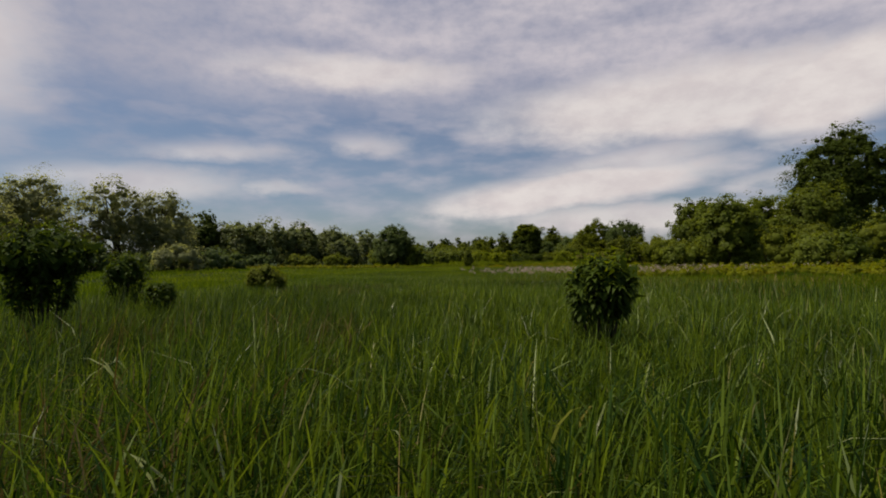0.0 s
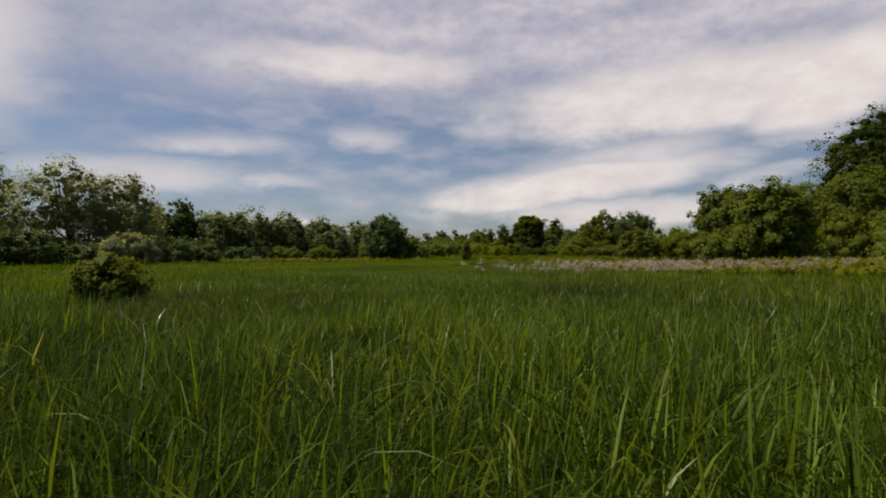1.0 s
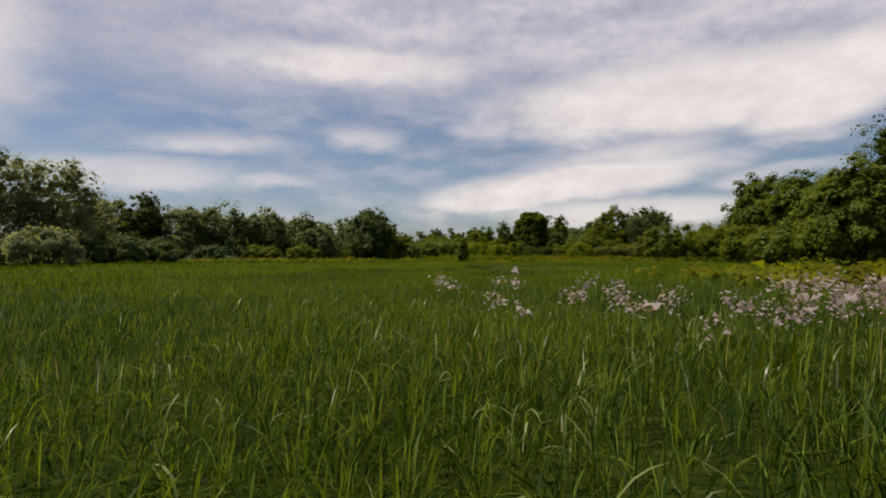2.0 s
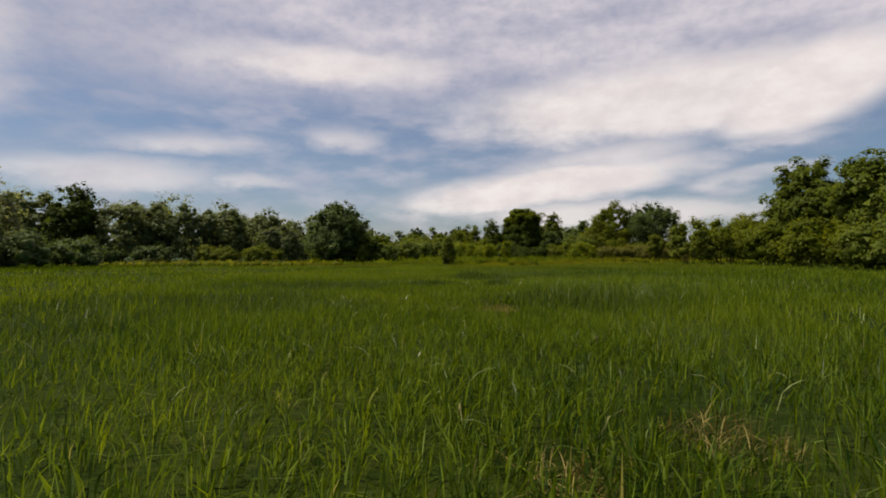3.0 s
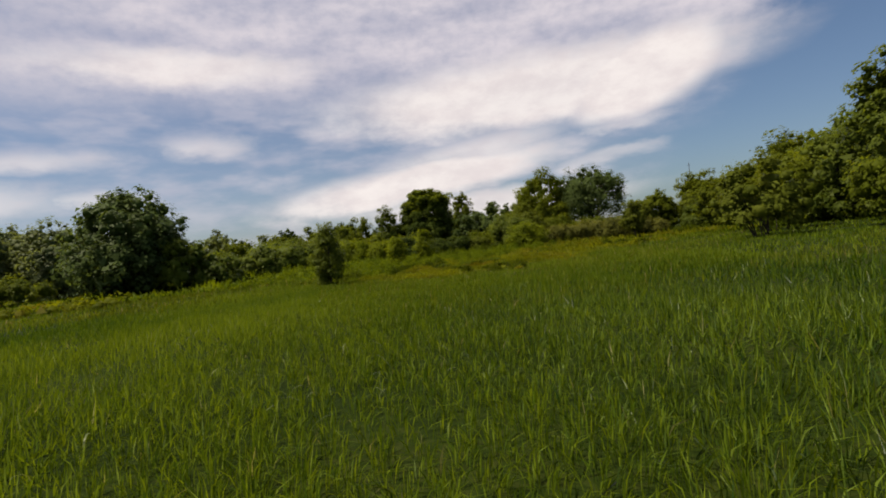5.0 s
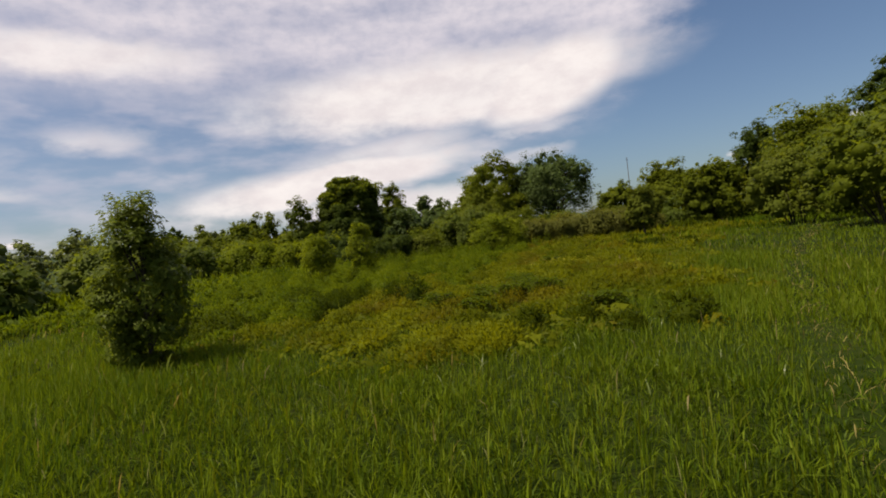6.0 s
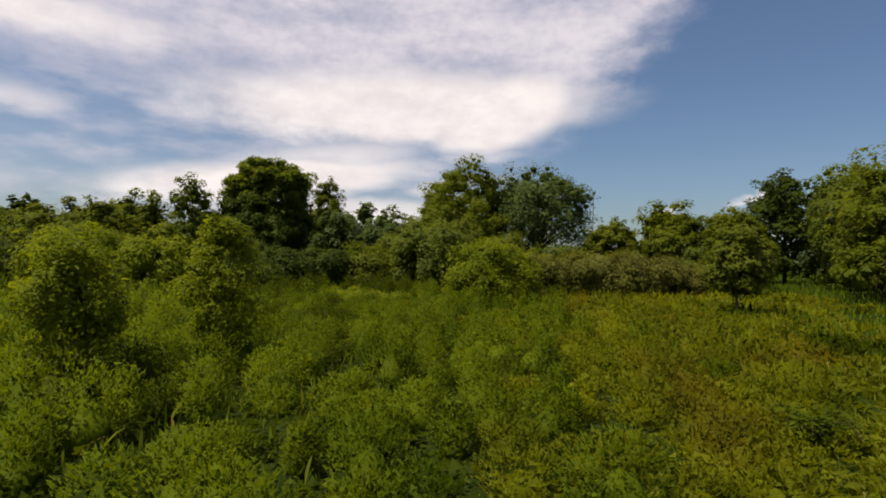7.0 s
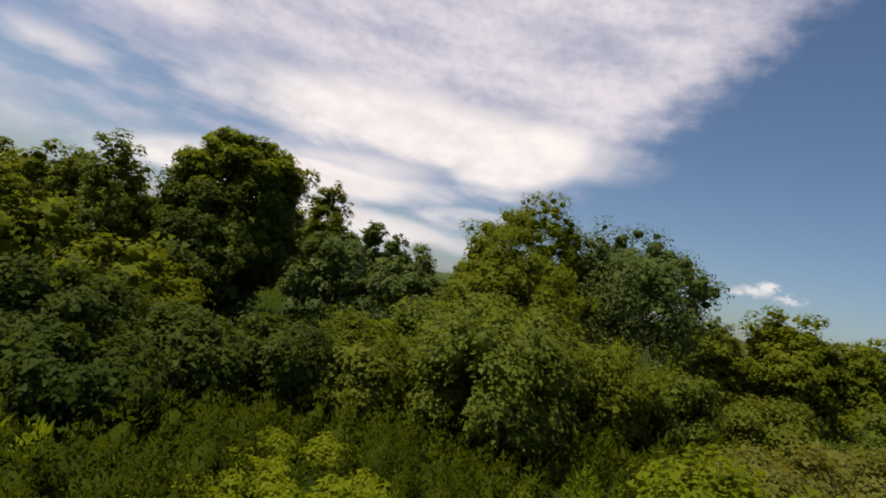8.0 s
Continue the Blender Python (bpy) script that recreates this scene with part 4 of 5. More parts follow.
def blades(x, y, height, width, lean=0.35, fine=True, way=None):
    """Grass blades that bend over: arrays of vertices and faces."""
    n = len(x)
    a = rng.uniform(0, 2 * math.pi, n) if way is None else way + rng.normal(0, 1.0, n)
    face = rng.uniform(0, 2 * math.pi, n)
    wind = np.stack((np.full(n, 0.10), np.full(n, 0.04)), 1)
    tilt = np.abs(rng.normal(0, lean, n)) + 0.5 * (rng.random(n) < 0.06)
    bend = np.stack((np.cos(a) * tilt, np.sin(a) * tilt), 1) + wind
    z0 = ground_height(x, y) - 0.01
    side = np.stack((np.cos(face), np.sin(face), np.zeros(n)), 1) * (width * 0.5)[:, None]
    foot = np.stack((x, y, z0), 1)
    flop = np.where(rng.random(n) < 0.5, rng.uniform(0.2, 0.8, n), 0.0) if fine else np.zeros(n)      # tips that hang over

    def at(f):
        drop = 1 - 0.40 * np.minimum(np.linalg.norm(bend, axis=1), 1.3) * f * f - flop * max(f - 0.55, 0.0)
        return foot + np.concatenate((bend * (height * f * (0.35 + 0.65 * f) * (1 + flop * f))[:, None], (height * f * drop)[:, None]), 1)
    # a sward is lit as a whole from above
    soft = unit(np.stack((np.sin(face), -np.cos(face), np.zeros(n)), 1) * 0.85 + np.array([0, 0, 0.42]) + rng.normal(0, 0.2, (n, 3)))
    if fine == "kite":
        mid = at(0.52)
        verts = np.stack((foot, mid + side, mid - side, at(1.0)), 1).reshape(-1, 3)
        i = np.arange(n)[:, None] * 4
        return verts, np.concatenate((i + [[0, 1, 2]], i + [[2, 1, 3]]), 0), np.repeat(soft, 4, 0)
    if not fine:
        verts = np.stack((foot - side, foot + side, at(1.0)), 1).reshape(-1, 3)
        return verts, np.arange(3 * n).reshape(n, 3), np.repeat(soft, 3, 0)
    low, high = at(0.45), at(0.76)
    verts = np.stack((foot, low + side, low - side, high + side * 0.8, high - side * 0.8, at(1.0)), 1).reshape(-1, 3)
    i = np.arange(n)[:, None] * 6
    return verts, np.concatenate((i + [[0, 1, 2]], i + [[2, 1, 3]], i + [[2, 3, 4]], i + [[4, 3, 5]]), 0), np.repeat(soft, 6, 0)


def tall_height(x, y, n):
    h = 0.63 + 0.08 * drift(x, y, 3.0, 1) + 0.06 * drift(x, y, 0.7, 2)
    for cx, cy, r in TALL:
        h = h * (1 + (0.38 if cy < 40 else 0.75) * np.clip(1.4 - np.hypot(x - cx, y - cy) / r, 0, 1))
    h = h * np.interp(y, [7, 15, 20, 32, 60, 84, 96], [1.0, 0.98, 0.68, 0.50, 0.46, 0.42, 0.5])
    return h * (0.60 + 0.46 * rng.beta(2.0, 2.4, n))


def meadow_grass():
    reseed(21)
    near, mid, far, deep = [], [], [], []
    bands = ((0.0, 1.4, -1, 34, 620, 0.0105, True), (1.4, 2.4, -1, 34, 640, 0.0110, "kite"), (2.4, 5.5, -1, 34, 330, 0.013, "kite"), (5.5, 11.0, 0, 34, 85, 0.026, False),
             (0.0, 2.2, 34, 68, 820, 0.0098, "kite"), (2.2, 5.5, 34, 68, 420, 0.014, False), (5.5, 11.0, 34, 68, 150, 0.026, False),
             (0.0, 3.0, 68, 80, 560, 0.0110, "kite"), (3.0, 7.0, 68, 80, 330, 0.018, False), (7.0, 11.0, 68, 80, 130, 0.03, False),
             (0.0, 3.6, 80, 94, 900, 0.0115, "kite"), (3.6, 8.0, 80, 98, 680, 0.0165, False), (8.0, 13.0, 78, 104, 260, 0.026, False),
             (11.0, 24.0, 0, 112, 30, 0.046, False), (24.0, 62.0, 0, 112, 7, 0.09, False))
    for lo, hi, y0, y1, density, width, fine in bands:
        for s in (-1, 1):
            u, y = scatter(lo, hi, y0, y1, density)
            x = np.interp(y, LINE_Y, LINE_X) + s * u
            dry = dryness(x, y)
            p = 1 - 0.66 * dry
            p *= 1 - np.clip(1.3 - rut_distance(x, y) / 0.30, 0, 1) * 0.25
            p *= 1 - (0.72 + 0.24 * np.clip((y - 94) / 8, 0, 1)) * scrubby(x, y)
            p *= 0.85 + 0.3 * drift(x, y, 0.45, 3)
            k = rng.random(len(x)) < p
            x, y, dry = x[k], y[k], dry[k]
            h = tall_height(x, y, len(x)) * (1 - 0.45 * dry)
            h *= 1 - 0.45 * np.clip(1.4 - rut_distance(x, y) / 0.4, 0, 1)
            w = width * rng.uniform(0.6, 1.4, len(x))
            x, y, way, odd = tussocks(x, y, 0.26 if lo < 5 else 0.4)
            h = h * (1 + 0.16 * odd)
            fresh = rng.random(len(x)) < np.clip((y - 36 + 5 * drift(x, y, 4.0, 17)) / 10, 0, 1)
            fresh &= rng.random(len(x)) > np.clip((x - np.interp(y, LINE_Y, LINE_X) - 0.4) / 2.5, 0, 0.5) * ((y > 50) & (y < 76))
            dark = np.zeros(len(x))
            for cx, cy, r in DEEP:
                dark = np.maximum(dark, np.clip(1.4 - np.hypot(x - cx, y - cy) / r + 0.3 * drift(x, y, 0.8, 23), 0, 0.7))
            dark = rng.random(len(x)) < dark
            fresh &= ~dark
            for k, into in ((~fresh & ~dark, near if lo < 11 else far), (fresh, mid), (dark, deep)):
                into.append(blades(x[k], y[k], h[k], w[k], 0.50 if fine else 0.60, fine, way[k]))
    v, f, soft = join(deep)
    ob = new("meadow_grass", mesh_of("meadow_grass", v, f, DEEP_GRASS, True, soft))
    tagged(ob, "dark lush grass in thick tussocks", "grass", kind="stuff")
    v, f, soft = join(mid)
    ob = new("meadow_grass", mesh_of("meadow_grass", v, f, MID_GRASS, True, soft))
    tagged(ob, "fresh yellowish green meadow grass of knee height", "grass", kind="stuff")
    v, f, soft = join(near)
    ob = new("meadow_grass", mesh_of("meadow_grass", v, f, GRASS, True, soft))
    tagged(ob, "tall dense green meadow grass with bending blades", "grass", kind="stuff")
    # the rest of the field, out to the trees
    for x0, x1, y0, y1, d in ((-75, -28, -5, 150, 5), (-28, 60, 104, 200, 5), (50, 130, 20, 160, 4)):
        x, y = scatter(x0, x1, y0, y1, d)
        far.append(blades(x, y, tall_height(x, y * 0, len(x)) * 0.85, rng.uniform(0.06, 0.12, len(x)), 0.25, False))
    v, f, soft = join(far)
    ob = new("meadow_grass", mesh_of("meadow_grass", v, f, FAR_GRASS, True, soft))
    tagged(ob, "green meadow grass spreading out to the trees", "grass", kind="stuff")


meadow_grass()


def arching_grass():
    """Long pale blades that arch over above the rest."""
    reseed(22)
    vs, fs = [], []
    u, y = scatter(-4.5, 4.5, -2.0, 90.0, 9)
    x = np.interp(y, LINE_Y, LINE_X) + u
    lush = np.zeros(len(x))
    for cx, cy, r in TALL:
        lush = np.maximum(lush, np.clip(1.3 - np.hypot(x - cx, y - cy) / r, 0, 1))
    k = (rng.random(len(x)) < 0.26 + 0.4 * drift(x, y, 1.6, 14) + lush - 0.25 * (y > 30)) & (dryness(x, y) < 0.3) & (rut_distance(x, y) > 0.5)
    x, y = x[k], y[k]
    n = len(x)
    size = tall_height(x, y, n) * 1.3
    a, w = rng.uniform(0, 2 * math.pi, n), rng.uniform(0.009, 0.016, n)
    way = np.stack((np.cos(a), np.sin(a), np.zeros(n)), 1)
    side = np.stack((-np.sin(a), np.cos(a), np.zeros(n)), 1)
    foot = np.stack((x, y, ground_height(x, y)), 1)
    sweep = rng.uniform(1.1, 2.4, n)
    for f, wide in ((0.0, 0.7), (0.4, 1.0), (0.62, 1.0), (0.82, 0.75), (1.0, 0.1)):
        ang = sweep * f
        out = (1 - np.cos(ang)) / sweep
        up = np.sin(ang) / sweep
        mid = foot + way * (out * size)[:, None] + np.array([0, 0, 1.0]) * (up * size)[:, None]
        vs.append(np.stack((mid - side * (w * wide * 0.5)[:, None], mid + side * (w * wide * 0.5)[:, None]), 1))
    verts = np.stack(vs, 1).reshape(-1, 3)
    i = np.arange(n)[:, None] * 10
    faces = np.concatenate([i + [[2 * j, 2 * j + 1, 2 * j + 3, 2 * j + 2]] for j in range(4)], 0)
    ob = new("arching_grass", mesh_of("arching_grass", verts, faces, BLADE, True))
    tagged(ob, "long pale arching grass blades above the meadow", "grass", kind="stuff")


arching_grass()


def dry_grass():
    reseed(23)
    pieces = []
    for cx, cy, r in DRY:
        n = int(2400 * r * r) + 60
        a, q = rng.uniform(0, 6.28, n), rng.uniform(0, 1.15, n) ** 0.6 * r
        x, y = cx + np.cos(a) * q, cy + np.sin(a) * q * 1.2
        pieces.append(blades(x, y, rng.uniform(0.05, 0.20, n), rng.uniform(0.004, 0.008, n), 1.0))
    for line in RUTS:
        for (x0, y0), (x1, y1) in zip(line[:-1], line[1:]):
            n = int(np.hypot(x1 - x0, y1 - y0) * 18)
            t = rng.random(n)
            x, y = x0 + t * (x1 - x0) + rng.normal(0, 0.16, n), y0 + t * (y1 - y0) + rng.normal(0, 0.16, n)
            pieces.append(blades(x, y, rng.uniform(0.06, 0.24, n), rng.uniform(0.006, 0.013, n), 1.0))
    stems = []
    for x0, x1, y0, y1, n, low, high in ((-3.6, 0.1, 0.6, 7.0, 2600, 0.35, 0.80), (-0.6, 1.4, 1.2, 3.0, 160, 0.3, 0.6), (-4.5, 0.6, 16.6, 22.0, 1500, 0.3, 0.48), (3.5, 17, 10, 23, 1500, 0.45, 0.66)):
        x, y = rng.uniform(x0, x1, n), rng.uniform(y0, y1, n)
        k = rng.random(n) < 0.55 + 0.6 * drift(x, y, 1.1, 91)
        n = int(k.sum())
        stems.append(blades(x[k], y[k], rng.uniform(low, high, n), rng.uniform(0.005, 0.010, n), 0.6))
    v, f, soft = join(stems)
    ob = new("dry_stems", mesh_of("dry_stems", v, f, DRY_STEM, True, soft))
    tagged(ob, "thin brown dead stems standing in the grass", "grass", kind="stuff")
    v, f, soft = join(pieces)
    ob = new("dry_grass", mesh_of("dry_grass", v, f, STRAW, True, soft))
    tagged(ob, "pale dry straw in thin patches and wheel tracks", "grass", kind="stuff")


dry_grass()


def short_grass():
    """Lighter, shorter grass: round the track, in the scrub and on the open side of the field."""
    reseed(24)
    pieces = []
    for x0, x1, y0, y1, d, w in ((6, 28, 74, 98, 40, 0.012), (6, 30, 14, 26, 36, 0.024), (6, 40, 96, 122, 10, 0.04), (-8, 8, 88, 112, 24, 0.035)):
        x, y = scatter(x0, x1, y0, y1, d)
        k = rng.random(len(x)) < 0.55 + 0.5 * drift(x, y, 2.2, 9)
        k &= rut_distance(x, y) > 0.25
        x, y = x[k], y[k]
        pieces.append(blades(x, y, rng.uniform(0.20, 0.46, len(x)), np.full(len(x), w) * rng.uniform(0.6, 1.3, len(x)), 0.4))
    v, f, soft = join(pieces)
    ob = new("short_grass", mesh_of("short_grass", v, f, SHORT_GRASS, True, soft))
    tagged(ob, "yellowish green shorter grass between weeds and tracks", "grass", kind="stuff")


short_grass()


def domes(x, y, radius, height):
    """Low lumpy domes, the dense inside of each mound of leaves."""
    n, k = len(x), 7
    ang = np.linspace(0, 2 * math.pi, k, endpoint=False)
    rows = []
    for f, z in ((1.0, 0.0), (0.95, 0.5), (0.6, 0.85)):
        wob = rng.uniform(0.6, 1.3, (n, k))
        rows.append(np.stack((x[:, None] + np.cos(ang + f) * radius[:, None] * f * wob, y[:, None] + np.sin(ang + f) * radius[:, None] * f * wob,
                              ground_height(x, y)[:, None] - 0.03 + height[:, None] * z * rng.uniform(0.6, 1.25, (n, k))), -1))
    top = np.stack((x, y, ground_height(x, y) + height * rng.uniform(0.9, 1.05, n)), -1)[:, None]
    verts = np.concatenate((*rows, top), 1).reshape(-1, 3)
    base = np.arange(n)[:, None] * (3 * k + 1)
    faces = []
    for j in range(k):
        q = (j + 1) % k
        for r in (0, 1):
            faces += [base + [[r * k + j, r * k + q, (r + 1) * k + q]], base + [[r * k + j, (r + 1) * k + q, (r + 1) * k + j]]]
        faces.append(base + [[2 * k + j, 2 * k + q, 3 * k]])
    heart = np.stack((x, y, ground_height(x, y) + height * 0.1), -1)[:, None]
    soft = unit(np.concatenate((*rows, top), 1) - heart).reshape(-1, 3)
    return verts, np.concatenate(faces, 0), soft


def mounds(x, y, radius, height, per, leaf, slim=0.6, up=0.7, heart=0.66):
    """Low leafy growth: a heap of leaves over a dome on each point of the plan."""
    n = len(x)
    which = np.repeat(np.arange(n), per)
    d = unit(rng.normal(0, 1, (len(which), 3)))
    d[:, 2] = np.abs(d[:, 2]) + 0.12
    d = unit(d)
    q = rng.uniform(heart + 0.03 if heart else 0.72, 1.08, len(which))
    base = np.stack((x, y, ground_height(x, y)), 1)
    swell = 1 + 0.16 * np.sin(np.arctan2(d[:, 1], d[:, 0]) * 3 + which * 1.7) * (1 - d[:, 2]) + 0.10 * np.sin(d[:, 0] * 7 + which) * np.sin(d[:, 1] * 7 + which * 2.3)
    pts = base[which] + d * (q * swell)[:, None] * np.stack((radius, radius, height), 1)[which]
    pts[:, 2] += 0.02
    heap = leaves(pts, d * 1.0 + [0, 0, up * 0.5], leaf, slim + 0.25, 0.34, 0.16)
    if not heart:
        return heap
    return join((heap, domes(x, y, radius * heart, height * heart)))


def shoots(x, y, radius, height, per, long, wide):
    """Upright leafy shoots all over each mound, tip above tip from its foot to its top."""
    n = len(x)
    which = np.repeat(np.arange(n), per)
    m = len(which)
    d = unit(rng.normal(0, 1, (m, 3)))
    d[:, 2] = np.abs(d[:, 2]) + 0.30
    d = unit(d)
    q = rng.uniform(0.72, 1.0, m)
    swell = 1 + 0.18 * np.sin(np.arctan2(d[:, 1], d[:, 0]) * 3 + which * 1.7) * (1 - d[:, 2]) + 0.10 * np.sin(d[:, 0] * 7 + which) * np.sin(d[:, 1] * 7 + which * 2.3)
    foot = np.stack((x, y, ground_height(x, y)), 1)[which] + d * (q * swell)[:, None] * np.stack((radius, radius, height), 1)[which] - [0, 0, 0.4 * long]
    foot[:, 2] = np.maximum(foot[:, 2], ground_height(x, y)[which])
    s = (long * rng.uniform(0.5, 1.4, m))[:, None]
    way = unit(d * [1.1, 1.1, 0.3] + [0, 0, 0.7] + rng.normal(0, 0.25, (m, 3)))
    side = unit(np.cross(way, d * [1, 1, 0.3] + rng.normal(0, 0.3, (m, 3)))) * (wide * rng.uniform(0.6, 1.4, m))[:, None]
    verts = np.stack((foot + side, foot - side, foot + way * s), 1).reshape(-1, 3)
    soft = unit(unit(d) + [0, 0, 0.25] + rng.normal(0, 0.18, (m, 3)))
    return verts, np.arange(3 * m).reshape(m, 3), np.repeat(soft, 3, 0)


def scrub():
    reseed(25)
    kinds = {"weed": [], "herb": [], "stalk": [], "dark": []}
    pitch = 0.97
    gx, gy = np.meshgrid(np.arange(-14, 52, pitch), np.arange(84, 140, pitch * 0.9))
    gx = gx + (np.arange(len(gx)) % 2)[:, None] * pitch * 0.5
    x, y = gx.ravel() + rng.normal(0, 0.20, gx.size), gy.ravel() + rng.normal(0, 0.20, gx.size)
    k = (rng.random(len(x)) > 0.06) & (rng.random(len(x)) < scrubby(x, y) * np.clip((x + 14) / 7, 0, 1)) & (rut_distance(x, y) > 0.7)
    x, y = x[k], y[k]
    k = np.hypot((x - 25.2) / 2.7, (y - 123.3) / 3.0) + 0.25 * drift(x, y, 1.2, 71) > 0.95
    x, y = x[k], y[k]
    side = x - np.interp(y, LINE_Y, LINE_X)
    green = drift(x, y, 5.0, 33) * 0.35 + (y - 99) / 12 - side / 6.5
    herb = green + rng.normal(0, 0.40, len(x)) > 0
    tall = 0.60 + 0.16 * drift(x, y, 2.4, 21) + 0.12 * drift(x, y, 0.8, 22) + 0.02 * np.clip(y - 100, 0, 14)
    tall = np.maximum(tall, 0.25) * rng.uniform(0.7, 1.35, len(x))
    radius = np.clip(rng.normal(0.45, 0.10, len(x)), 0.24, 0.68)
    inward = np.clip((scrub_edge(x, y) + 1.0) / 11.0, 0, 1)          # low and thin where the grass gives way
    tall = tall * (0.52 + 1.1 * radius) * (0.52 + 0.48 * inward)
    for lo, hi, per, leaf in ((0, 4, 620, 0.046), (4, 9, 340, 0.062), (9, 18, 90, 0.115), (18, 80, 16, 0.28)):
        away = np.abs(side) + np.clip(y - 119, 0, 30)
        band = (away >= lo) & (away < hi)
        # dark leaves also stand in for shade at the foot of the trees
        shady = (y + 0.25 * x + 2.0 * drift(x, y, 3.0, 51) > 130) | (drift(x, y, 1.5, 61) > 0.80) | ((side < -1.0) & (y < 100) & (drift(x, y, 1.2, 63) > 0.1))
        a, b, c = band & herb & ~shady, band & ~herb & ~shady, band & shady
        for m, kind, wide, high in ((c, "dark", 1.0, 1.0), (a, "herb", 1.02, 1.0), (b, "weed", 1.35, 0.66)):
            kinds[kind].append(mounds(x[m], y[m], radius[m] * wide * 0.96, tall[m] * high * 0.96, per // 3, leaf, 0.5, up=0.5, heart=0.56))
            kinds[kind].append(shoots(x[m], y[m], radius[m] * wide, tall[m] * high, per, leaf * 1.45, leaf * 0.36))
        # stalks that stand above the weeds
        n = int(b.sum() * (16, 12, 5, 2)[(0, 4, 9, 18).index(lo)])
        i = rng.choice(np.flatnonzero(b), n)
        sx, sy = x[i] + rng.normal(0, 0.3, n), y[i] + rng.normal(0, 0.3, n)
        kinds["stalk"].append(blades(sx, sy, (tall[i] + 0.08) * rng.uniform(0.8, 1.45, n), np.full(n, (0.007, 0.010, 0.018, 0.03)[(0, 4, 9, 18).index(lo)]), 0.34, False))
    # low growth that covers the soil between the mounds
    for x0, x1, y0, y1, d, per, leaf in ((0, 30, 86, 126, 2.4, 34, 0.092), (-14, 0, 90, 138, 1.0, 16, 0.16), (26, 52, 92, 138, 1.0, 16, 0.16), (0, 26, 124, 138, 1.2, 30, 0.11)):
        cx, cy = scatter(x0, x1, y0, y1, d)
        k = (rng.random(len(cx)) < scrubby(cx, cy)) & (rut_distance(cx, cy) > 0.5)
        cx, cy = cx[k], cy[k]
        green = drift(cx, cy, 5.0, 33) * 0.35 + (cy - 99) / 12 - (cx - np.interp(cy, LINE_Y, LINE_X)) / 6.5 > 0
        low = green & (cy > 97)          # gap shade between the mounds, put in as dark ground leaves
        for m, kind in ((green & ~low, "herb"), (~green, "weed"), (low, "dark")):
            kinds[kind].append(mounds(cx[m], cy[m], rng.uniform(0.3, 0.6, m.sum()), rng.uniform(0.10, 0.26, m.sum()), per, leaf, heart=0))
    v, f, soft = join(kinds["herb"])
    tagged(new("leafy_scrub", mesh_of("leafy_scrub", v, f, HERB, True, soft)), "knee-high dark green leafy scrub in mounds", "scrub", kind="stuff")
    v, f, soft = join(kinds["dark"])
    tagged(new("shaded_nettle_scrub", mesh_of("shaded_nettle_scrub", v, f, SHADY, True, soft)), "dark green nettles and brambles, tree and gap shade in their colour", "scrub", kind="stuff")
    v, f, soft = join(kinds["weed"])
    tagged(new("weed_scrub", mesh_of("weed_scrub", v, f, WEED, True, soft)), "yellowish olive weeds and brambles in low heaps", "scrub", kind="stuff")
    v, f, soft = join(kinds["stalk"])
    tagged(new("weed_stalks", mesh_of("weed_stalks", v, f, STALK, True, soft)), "green and rusty stalks standing among the weeds", "scrub", kind="stuff")
    x, y = scatter(22.0, 29.0, 119.6, 127.2, 2.6)
    k = np.hypot((x - 25.2) / 3.0, (y - 123.3) / 3.3) + 0.25 * drift(x, y, 1.2, 71) < 1
    x, y = x[k], y[k]
    n = len(x)
    v, f, soft = mounds(x, y, rng.uniform(0.35, 0.6, n), rng.uniform(0.25, 0.45, n) + 0.1, 260, 0.075, heart=0.8)
    tagged(new("fern_patch", mesh_of("fern_patch", v, f, FRESH, True, soft)), "bright yellowish green low ferns in the scrub", "ferns", kind="stuff")
    x, y = scatter(8, 52, 22, 58, 0.6)
    k = np.hypot((x - 30) / 20, (y - 40) / 15) + 0.35 * drift(x, y, 4.0, 41) < 0.85
    x, y = x[k], y[k]
    n = len(x)
    v, f, soft = mounds(x, y, rng.uniform(0.4, 0.8, n), rng.uniform(0.4, 0.8, n), 26, 0.17)
    tagged(new("weed_scrub", mesh_of("weed_scrub", v, f, WEED, True, soft)), "low weeds on the open side of the meadow", "scrub", kind="stuff")
    # a belt of weeds along the foot of the far trees
    x, y = scatter(-45, -5, 96, 124, 0.35)
    k = (np.abs(y - 106 - 0.25 * np.abs(x)) < 7)
    n = int(k.sum())
    v, f, soft = mounds(x[k], y[k], rng.uniform(0.5, 0.9, n), rng.uniform(0.5, 0.95, n), 16, 0.22)
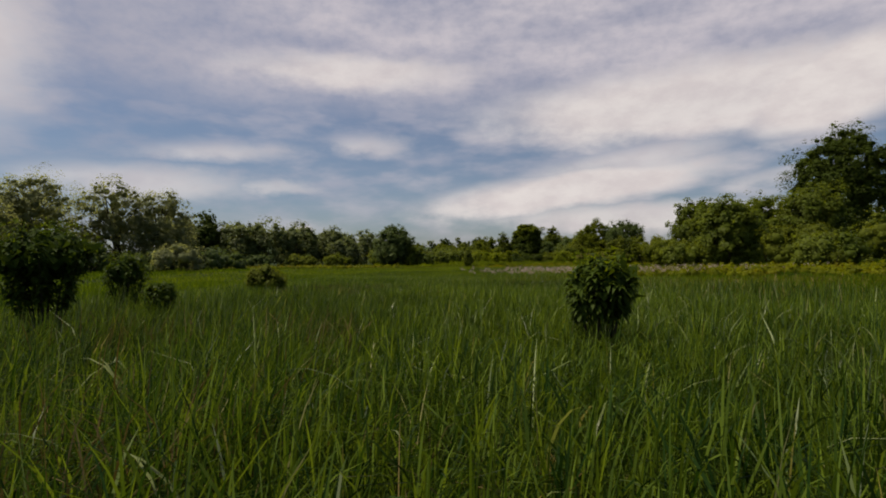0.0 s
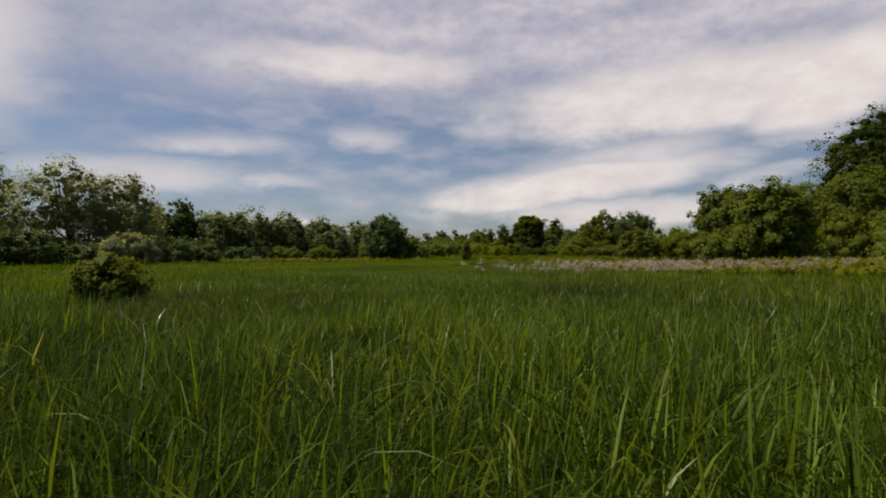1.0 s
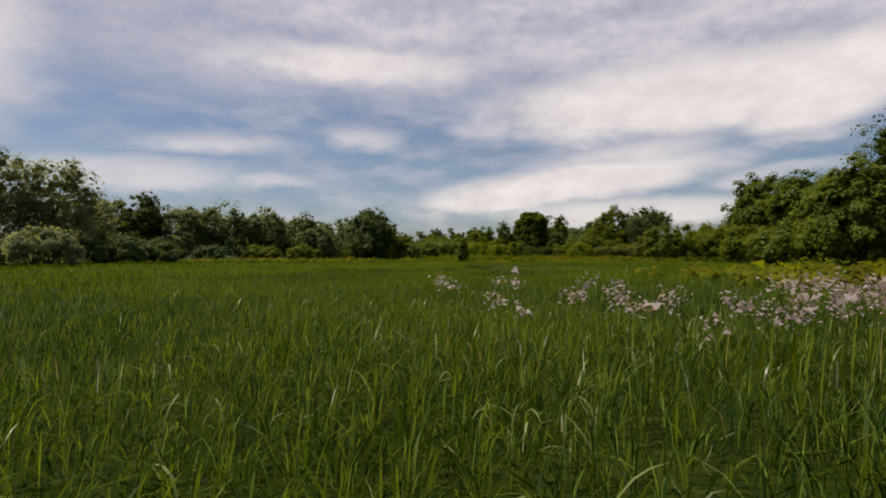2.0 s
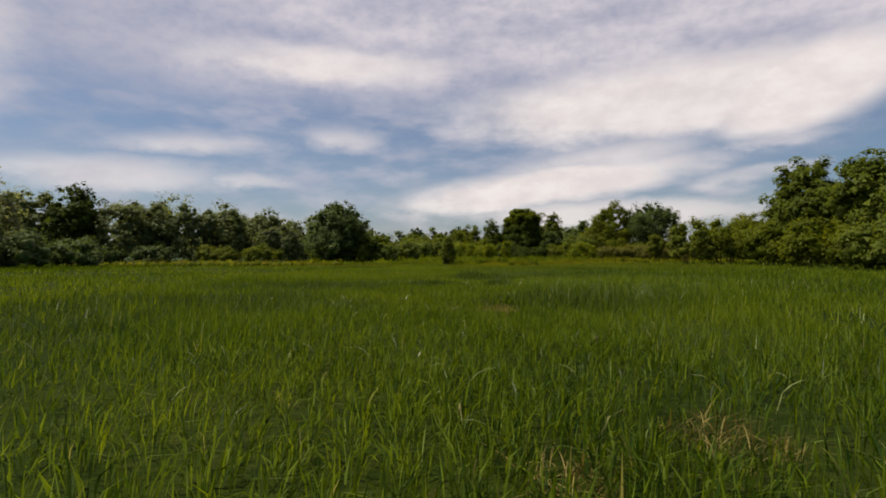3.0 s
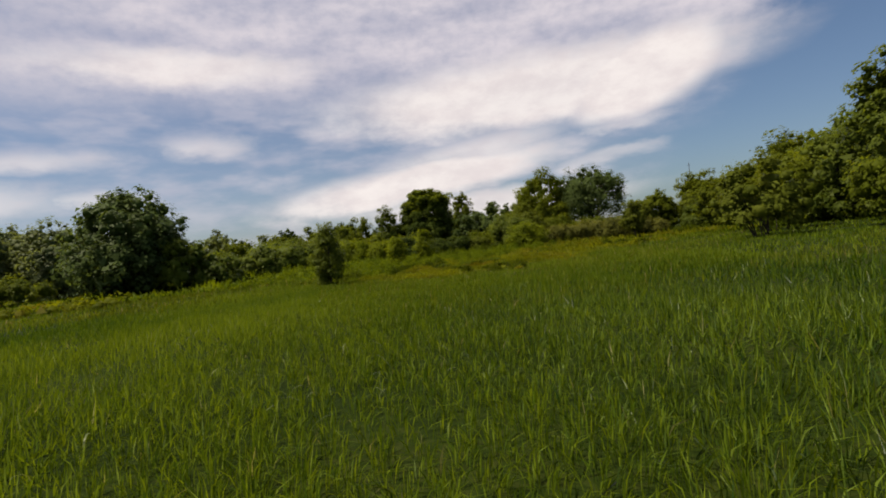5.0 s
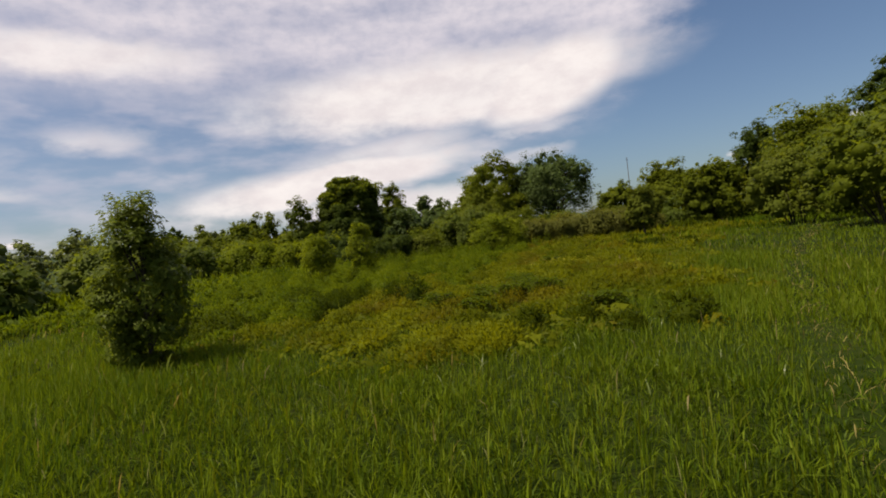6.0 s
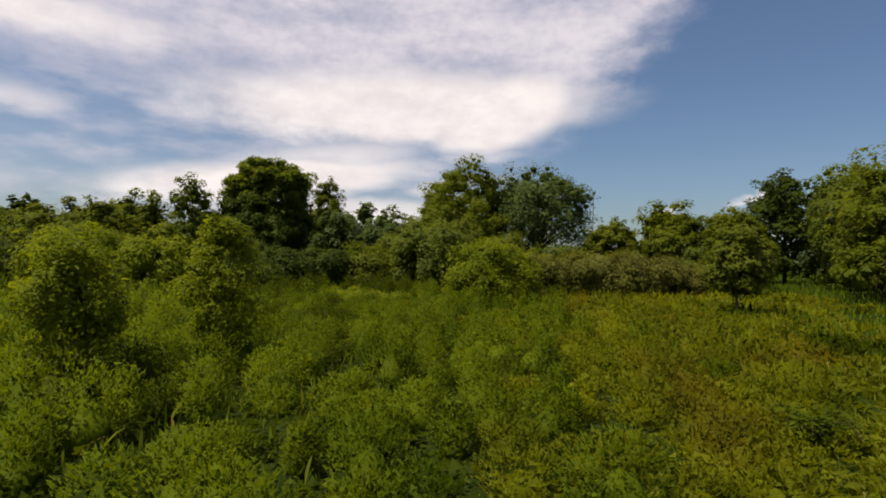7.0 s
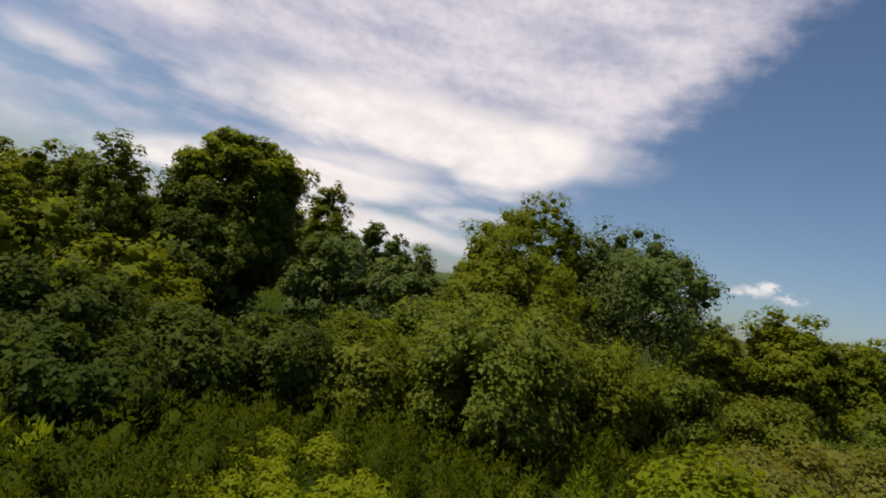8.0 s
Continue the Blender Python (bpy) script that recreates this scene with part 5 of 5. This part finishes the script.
    tagged(new("weed_scrub", mesh_of("weed_scrub", v, f, WEED, True, soft)), "yellowish weeds along the foot of the trees", "scrub", kind="stuff")


scrub()


def flowers():
    reseed(26)
    stems, heads, low = [], [], []
    line = np.array([(2.4, 26.5), (4.4, 25.4), (6.0, 24.6), (9.0, 25.0), (13.0, 26.4), (19.0, 29.0), (30.0, 32.0)])
    for (x0, y0), (x1, y1), n, w in zip(line[:-1], line[1:], (24, 80, 180, 120, 40, 6), (0.6, 0.8, 1.1, 1.3, 1.6, 2.2)):
        t = rng.random(n)
        x, y = x0 + t * (x1 - x0) + rng.normal(0, w * 0.5, n), y0 + t * (y1 - y0) + rng.normal(0, w * 0.6, n)
        h = rng.uniform(0.60, 0.86, n)
        stems.append(blades(x, y, h, np.full(n, 0.012), 0.08))
        c = np.repeat(np.stack((x + 0.1 * h, y + 0.04 * h, h * 0.97), 1), 26, 0)
        c = c + rng.normal(0, 1, c.shape) * [0.04, 0.04, 0.035]
        heads.append(leaves(c, np.tile([[0, -0.3, 0.8]], (len(c), 1)), 0.024, 0.9, 0.6))
    v, f, soft = join(stems)
    tagged(new("flower_stems", mesh_of("flower_stems", v, f, SHORT_GRASS, True, soft)), "thin green stems under pale meadow flowers", "plant", kind="stuff")
    v, f, _ = join(heads)
    tagged(new("meadow_flowers", mesh_of("meadow_flowers", v, f, PETAL)), "pinkish white wildflower heads in a strip", "flowers", kind="stuff")
    for x0, x1, y0, y1, n in ((6.8, 12, 23.2, 25.4, 40), (19, 21, 96, 98, 60), (6, 16, 90, 112, 14)):
        x, y = rng.uniform(x0, x1, n), rng.uniform(y0, y1, n)
        c = np.repeat(np.stack((x, y, rng.uniform(0.45, 0.62, n)), 1), 4, 0)
        low.append(leaves(c + rng.normal(0, 0.03, c.shape), np.tile([[0, 0, 1.0]], (len(c), 1)), 0.026, 0.9, 0.4))
    v, f, _ = join(low)
    tagged(new("yellow_flowers", mesh_of("yellow_flowers", v, f, YELLOW)), "small yellow flowers low in the grass", "flowers", kind="stuff")


flowers()
